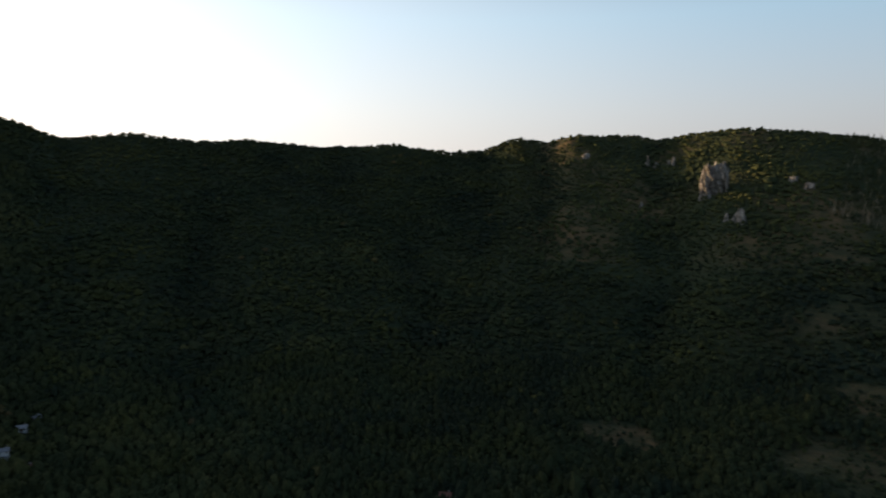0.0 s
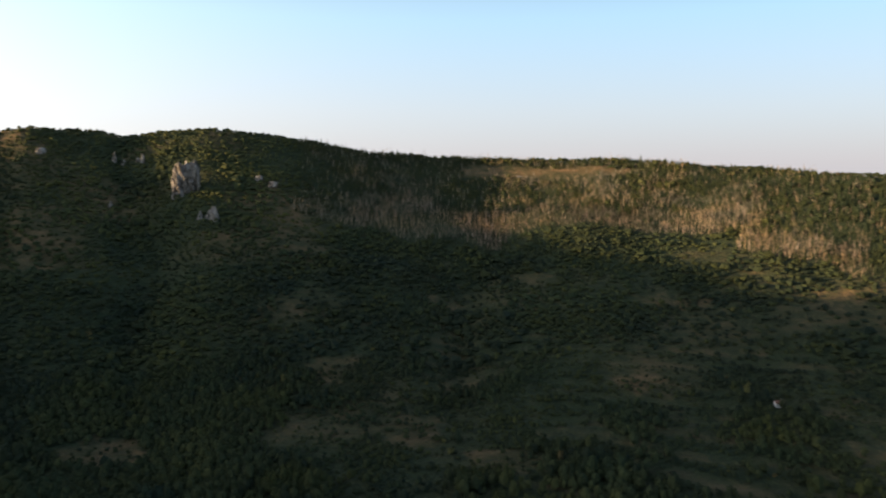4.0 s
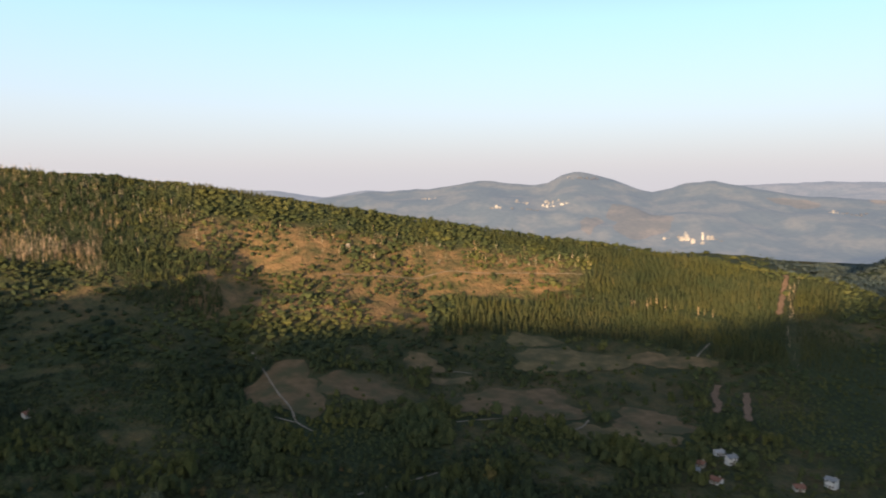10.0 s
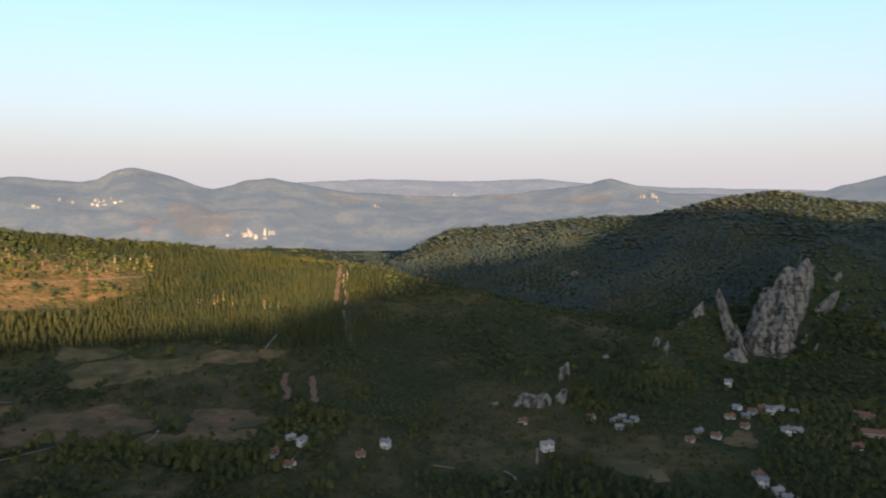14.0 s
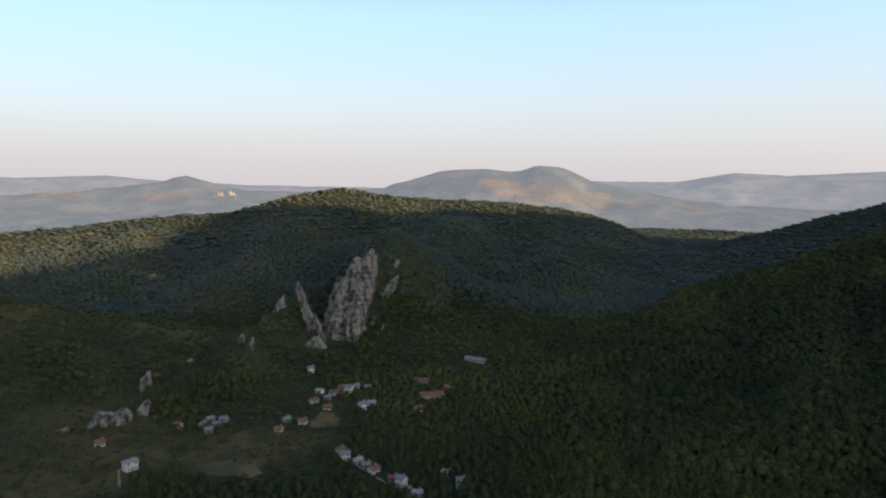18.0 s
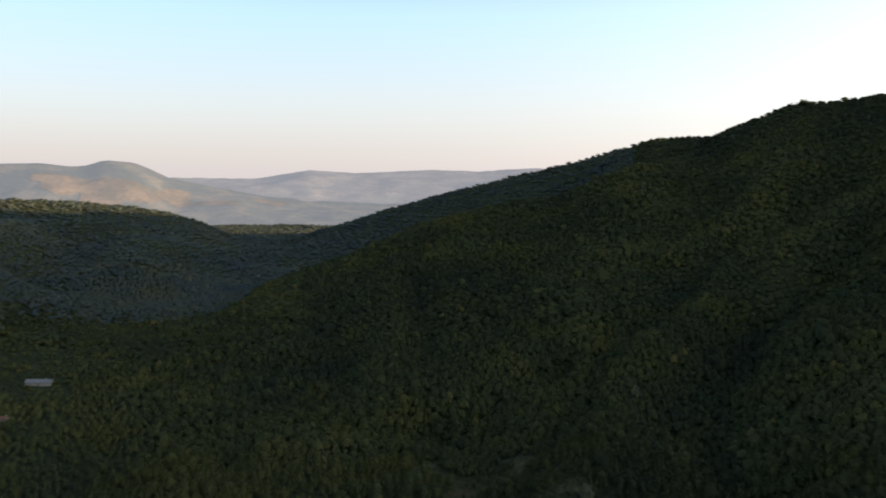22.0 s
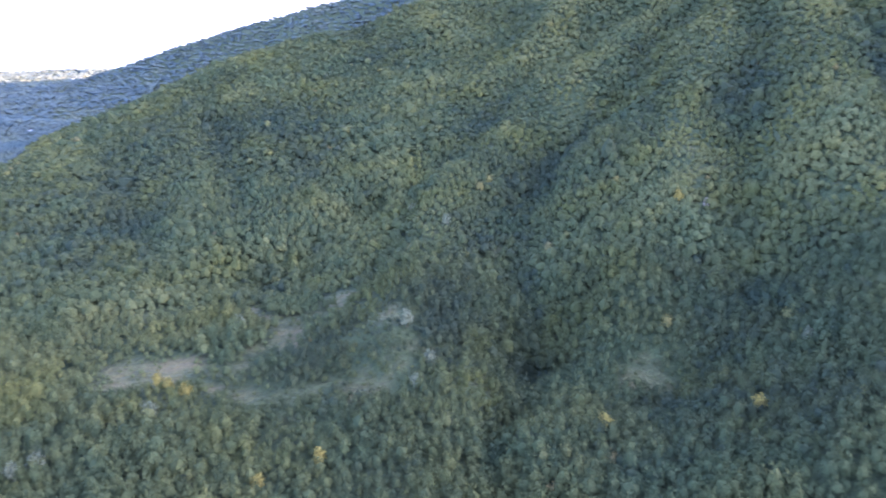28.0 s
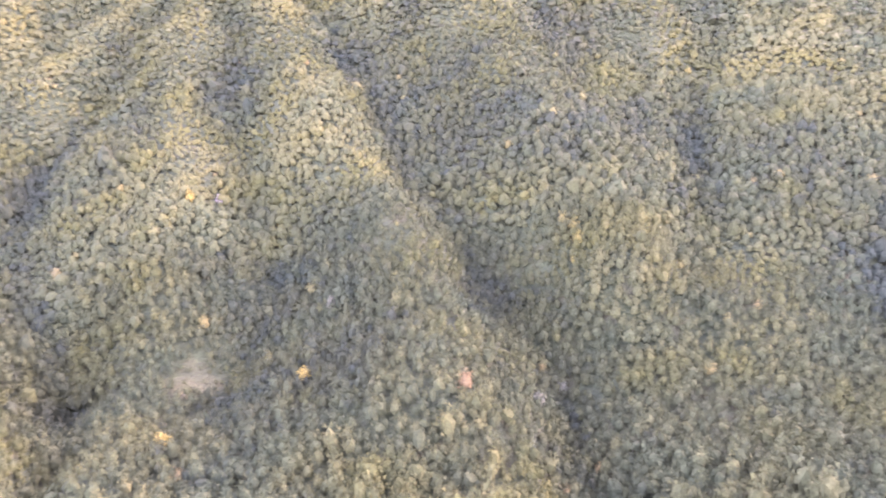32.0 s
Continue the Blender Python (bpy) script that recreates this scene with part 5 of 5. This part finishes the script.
def gable(name, w, d, h, rise, mat, over=0.5, thick=0.22):
    """Two roof slopes with thickness and eaves, the ridge along x."""
    bm = bmesh.new()
    x, y, drop = w / 2 + over, d / 2 + over, over * rise / (d / 2)
    prof = [(-y, h - drop), (0, h + rise), (y, h - drop), (y, h - drop + thick), (0, h + rise + thick), (-y, h - drop + thick)]
    rows = [[bm.verts.new((sx, py, pz)) for py, pz in prof] for sx in (-x, x)]
    for i in range(6):
        j = (i + 1) % 6
        bm.faces.new((rows[0][i], rows[0][j], rows[1][j], rows[1][i]))
    for row, order in ((rows[0], (0, 5, 4, 1)), (rows[0], (1, 4, 3, 2)), (rows[1], (1, 4, 5, 0)), (rows[1], (2, 3, 4, 1))):
        bm.faces.new([row[k] for k in order])
    bmesh.ops.recalc_face_normals(bm, faces=bm.faces)
    return from_bm(name, bm, mat)


def walls(name, w, d, h, rise, mat):
    bm = bmesh.new()
    x, y = w / 2, d / 2
    low = -1.5
    prof = [(-y, low), (y, low), (y, h), (0, h + rise), (-y, h)]
    rows = [[bm.verts.new((sx, py, pz)) for py, pz in prof] for sx in (-x, x)]
    for i in range(5):
        j = (i + 1) % 5
        bm.faces.new((rows[0][i], rows[0][j], rows[1][j], rows[1][i]))
    bm.faces.new(rows[0])
    bm.faces.new(rows[1])
    bmesh.ops.recalc_face_normals(bm, faces=bm.faces)
    return from_bm(name, bm, mat)


def house(w, d, h, rise, wall_mat, roof_mat, label, storeys=2):
    home = tagged(new("house"), label, "house", "village houses")
    part("wall", walls("wall", w, d, h, rise, wall_mat), home)
    part("roof", gable("roof", w, d, h, rise, roof_mat), home)
    part("chimney", boxed("chimney", M_STONE, (w * 0.22, w * 0.22 + 0.7, 0.3, 0.95, h + rise * 0.3, h + rise + 0.9)), home)
    part("door", boxed("door", M_DOOR, (-0.5, 0.5, -d / 2 - 0.06, -d / 2 + 0.05, 0, 2.05)), home)
    glass = boxed("pane", M_PANE, (-0.45, 0.45, -0.09, -0.04, -0.55, 0.55))
    trim_ = boxed("window", M_WHITE, (-0.6, -0.45, -0.1, 0.05, -0.7, 0.7), (0.45, 0.6, -0.1, 0.05, -0.7, 0.7), (-0.45, 0.45, -0.1, 0.05, 0.55, 0.7),
                  (-0.45, 0.45, -0.1, 0.05, -0.7, -0.55))
    for s in range(storeys):
        z = 1.5 + 2.8 * s
        for side in (1, -1):
            for x in (-w * 0.3, w * 0.3):
                win = part("window", trim_, home)
                win.matrix_local = pose(x, -side * d / 2, z, 0, 0, 0 if side > 0 else 180)
                part("pane", glass, win)
    return home


STYLES = [(5.8, 4.7, 2.6, 1.3, M_WHITE, M_TILE, "white rendered village house with a red tiled roof", 1),
          (5.2, 4.4, 2.6, 1.1, M_WHITE, M_PALEROOF, "white village house with a pale sheet roof", 1),
          (5.0, 4.2, 2.5, 1.2, M_CREAM, M_TILE, "low cream house with a worn red tiled roof", 1),
          (4.8, 4.0, 2.5, 1.1, M_STONE, M_GREY, "small stone house with a grey roof", 1),
          (5.4, 4.6, 4.9, 1.2, M_WHITE, M_GREY, "narrow two-storey white house with a grey roof", 2)]
models = [house(*s) for s in STYLES]
big = house(7.0, 5.6, 5.2, 1.0, M_WHITE, M_PALEROOF, "large white two-storey house with a pale roof standing alone", 2)


def set_down(model, b, r, turn, first):
    p = spot(b, r)
    m = pose(p.x, p.y, p.z, 0, 0, turn)
    if first:
        model.matrix_world = m
        return model
    return copy_thing(model, m)


used = set()
for k, (b, r) in enumerate(VILLAGE + OUTLYING):
    if k == 0:
        set_down(big, b, r, b + 25, True)
        continue
    style = 3 if 44 <= k <= 48 else (k * 7 + 3) % 5 if k != 35 else 2
    set_down(models[style], b, r, b + (k * 47) % 90 - 45, style not in used)
    used.add(style)
for (b, r, turn), (w, d) in zip(LONG_ROOFS, ((18, 7), (12, 7), (20, 5))):
    hall = house(w, d, 3.2, 1.7, M_CREAM if w == 18 else M_STONE, M_TILE if w < 20 else M_GREY, "long farm building with a red tiled roof" if w < 20 else "long low pale farm shed", 1)
    set_down(hall, b, r, b + turn - 50, True)


# ---- single trees ----
def trunk_mesh(height, wide, mat, limbs=4):
    bm = bmesh.new()
    bmesh.ops.create_cone(bm, segments=7, radius1=wide, radius2=wide * 0.35, depth=height, cap_ends=True, matrix=Matrix.Translation((0, 0, height / 2)))
    for k in range(limbs):
        a = k * 2.4
        m = Matrix.Translation((0, 0, height * (0.55 + 0.1 * k))) @ Euler((0, radians(48), a)).to_matrix().to_4x4() @ Matrix.Translation((0, 0, height * 0.17))
        bmesh.ops.create_cone(bm, segments=5, radius1=wide * 0.4, radius2=wide * 0.12, depth=height * 0.34, matrix=m)
    return from_bm("trunk", bm, mat, True)


def leafy(tufts, leaves):
    crowns = [dome_crown(leaves, 0.06, 0.2)]
    for k in range(tufts):
        a, up = k * 2.4 + rng.uniform(-0.5, 0.5), rng.uniform(0.25, 0.8)
        e = 0.36 * math.sqrt(max(0.1, 1 - (up / 0.95) ** 2)) + 0.04
        crowns.append(tuft((e * math.cos(a), e * math.sin(a), up), rng.uniform(0.12, 0.17)))
    return joined(crowns)


def tree_model(kind):
    if kind == BROAD:
        t = tagged(new("broadleaf_tree"), "young green broadleaf tree at the wood's edge on the slope", "tree", "trees on the near slope")
        part("trunk", trunk_mesh(0.55, 0.03, M_BARK), t)
        v, f = leafy(5, 110)
        part("crown", mesh_of("crown", v, f, M_LEAF_ONE, False), t)
    elif kind == SHRUB:
        t = tagged(new("shrub"), "low rounded green shrub among the fields", "shrub", "shrubs among the fields")
        part("stem", trunk_mesh(0.4, 0.04, M_BARK, 3), t)
        v, f = leafy(4, 50)
        part("crown", mesh_of("crown", v, f, M_LEAF_ONE, False), t)
    elif kind == CONE:
        t = tagged(new("conifer_tree"), "slender green conifer at the edge of the plantation", "tree", "plantation conifers")
        part("trunk", trunk_mesh(0.5, 0.035, M_BARK, 0), t)
        v, f = conifer_crown(7, 9)
        part("crown", mesh_of("crown", v, f, M_NEEDLE_ONE, False), t)
    else:
        t = tagged(new("dead_tree"), "dead conifer with a bare grey-brown trunk", "tree", "standing dead conifers")
        part("trunk", trunk_mesh(1.0, 0.06, M_DEAD_ONE, 0), t)
        v, f = dead_spire(26)
        part("branch_crown", mesh_of("branch_crown", v, f, M_DEAD_ONE, False), t)
    return t


for kind, places in SINGLE.items():
    stock = [tree_model(kind) for _ in range(min(4, len(places)))]
    for k, (p, w, h) in enumerate(places):
        if k < len(stock):
            stock[k].matrix_world = pose(p[0], p[1], p[2], 0, 0, (k * 73) % 360)
            stock[k].scale = (w * 1.08, w * 1.08, h * 1.05)
        else:
            m = pose(p[0], p[1], p[2], 0, 0, (k * 73) % 360)
            s = stock[k % len(stock)].scale.copy()
            copy_thing(stock[k % len(stock)], m @ Matrix.Diagonal((w * 1.08 / s.x, w * 1.08 / s.y, h * 1.05 / s.z, 1)))


# pale-leaved trees that stand out from the hedges and the wood: bearing, distance, width, height
PALE_TREES = [(-204.62, 287, 5.5, 8.5), (-205.95, 304, 6.3, 9.4), (-189.9, 376, 7.1, 10.3), (-207.62, 480, 5.5, 11.2), (-181.94, 298, 6.3, 8.5), (-173.26, 278, 7.1, 9.4), (-171.66, 275, 5.5, 10.3), (-204.03, 332, 6.3, 11.2), (-257.12, 317, 5.5, 7.5), (-255.07, 287, 6.3, 8.4), (-204.84, 524, 7.1, 9.3), (-236.72, 360, 5.5, 10.2)]
GOLD_TREES = [(-183.73, 318, 5.0, 7.0), (-184.97, 309, 5.8, 7.9), (-221.77, 268, 6.6, 8.8), (-195.5, 237, 5.0, 9.7), (-189.79, 230, 5.8, 7.0), (-233.93, 298, 6.6, 7.9), (-182.91, 323, 5.0, 8.8), (-226.21, 472, 5.8, 9.7)]
old_tree = tagged(new("broadleaf_tree"), "tall grey-green willow standing among the hedges", "tree", "trees by the fields")
part("trunk", trunk_mesh(0.55, 0.035, M_BARK), old_tree)
v, f = leafy(9, 260)
part("crown", mesh_of("crown", v, f, M_WILLOW), old_tree)
PALE = [(-69.3, 378, 10, 13), (-68.7, 384, 7, 9), (-131.2, 372, 5, 8), *PALE_TREES]
for k, (b, r, w, h) in enumerate(PALE):
    p = spot(b, r, -0.2)
    m = pose(p.x, p.y, p.z, 0, 0, 70 * k)
    if k == 0:
        old_tree.matrix_world = m
        old_tree.scale = (w, w, h)
    else:
        copy_thing(old_tree, m @ Matrix.Diagonal((w / 10, w / 10, h / 13, 1)))

# single crowns that have turned yellow
gold_tree = tagged(new("broadleaf_tree"), "broadleaf tree with a yellow autumn crown in the mountain wood", "tree", "yellow trees in the wood")
part("trunk", trunk_mesh(0.55, 0.035, M_BARK), gold_tree)
v, f = leafy(5, 200)
part("crown", mesh_of("crown", v, f, M_GOLD, False), gold_tree)
for k, (b, r, w, h) in enumerate(GOLD_TREES):
    p = spot(b, r, -0.2)
    m = pose(p.x, p.y, p.z, 0, 0, 50 * k)
    if k == 0:
        gold_tree.matrix_world = m
        gold_tree.scale = (w, w, h)
    else:
        w0, _, h0 = gold_tree.scale
        copy_thing(gold_tree, m @ Matrix.Diagonal((w / w0, w / w0, h / h0, 1)))
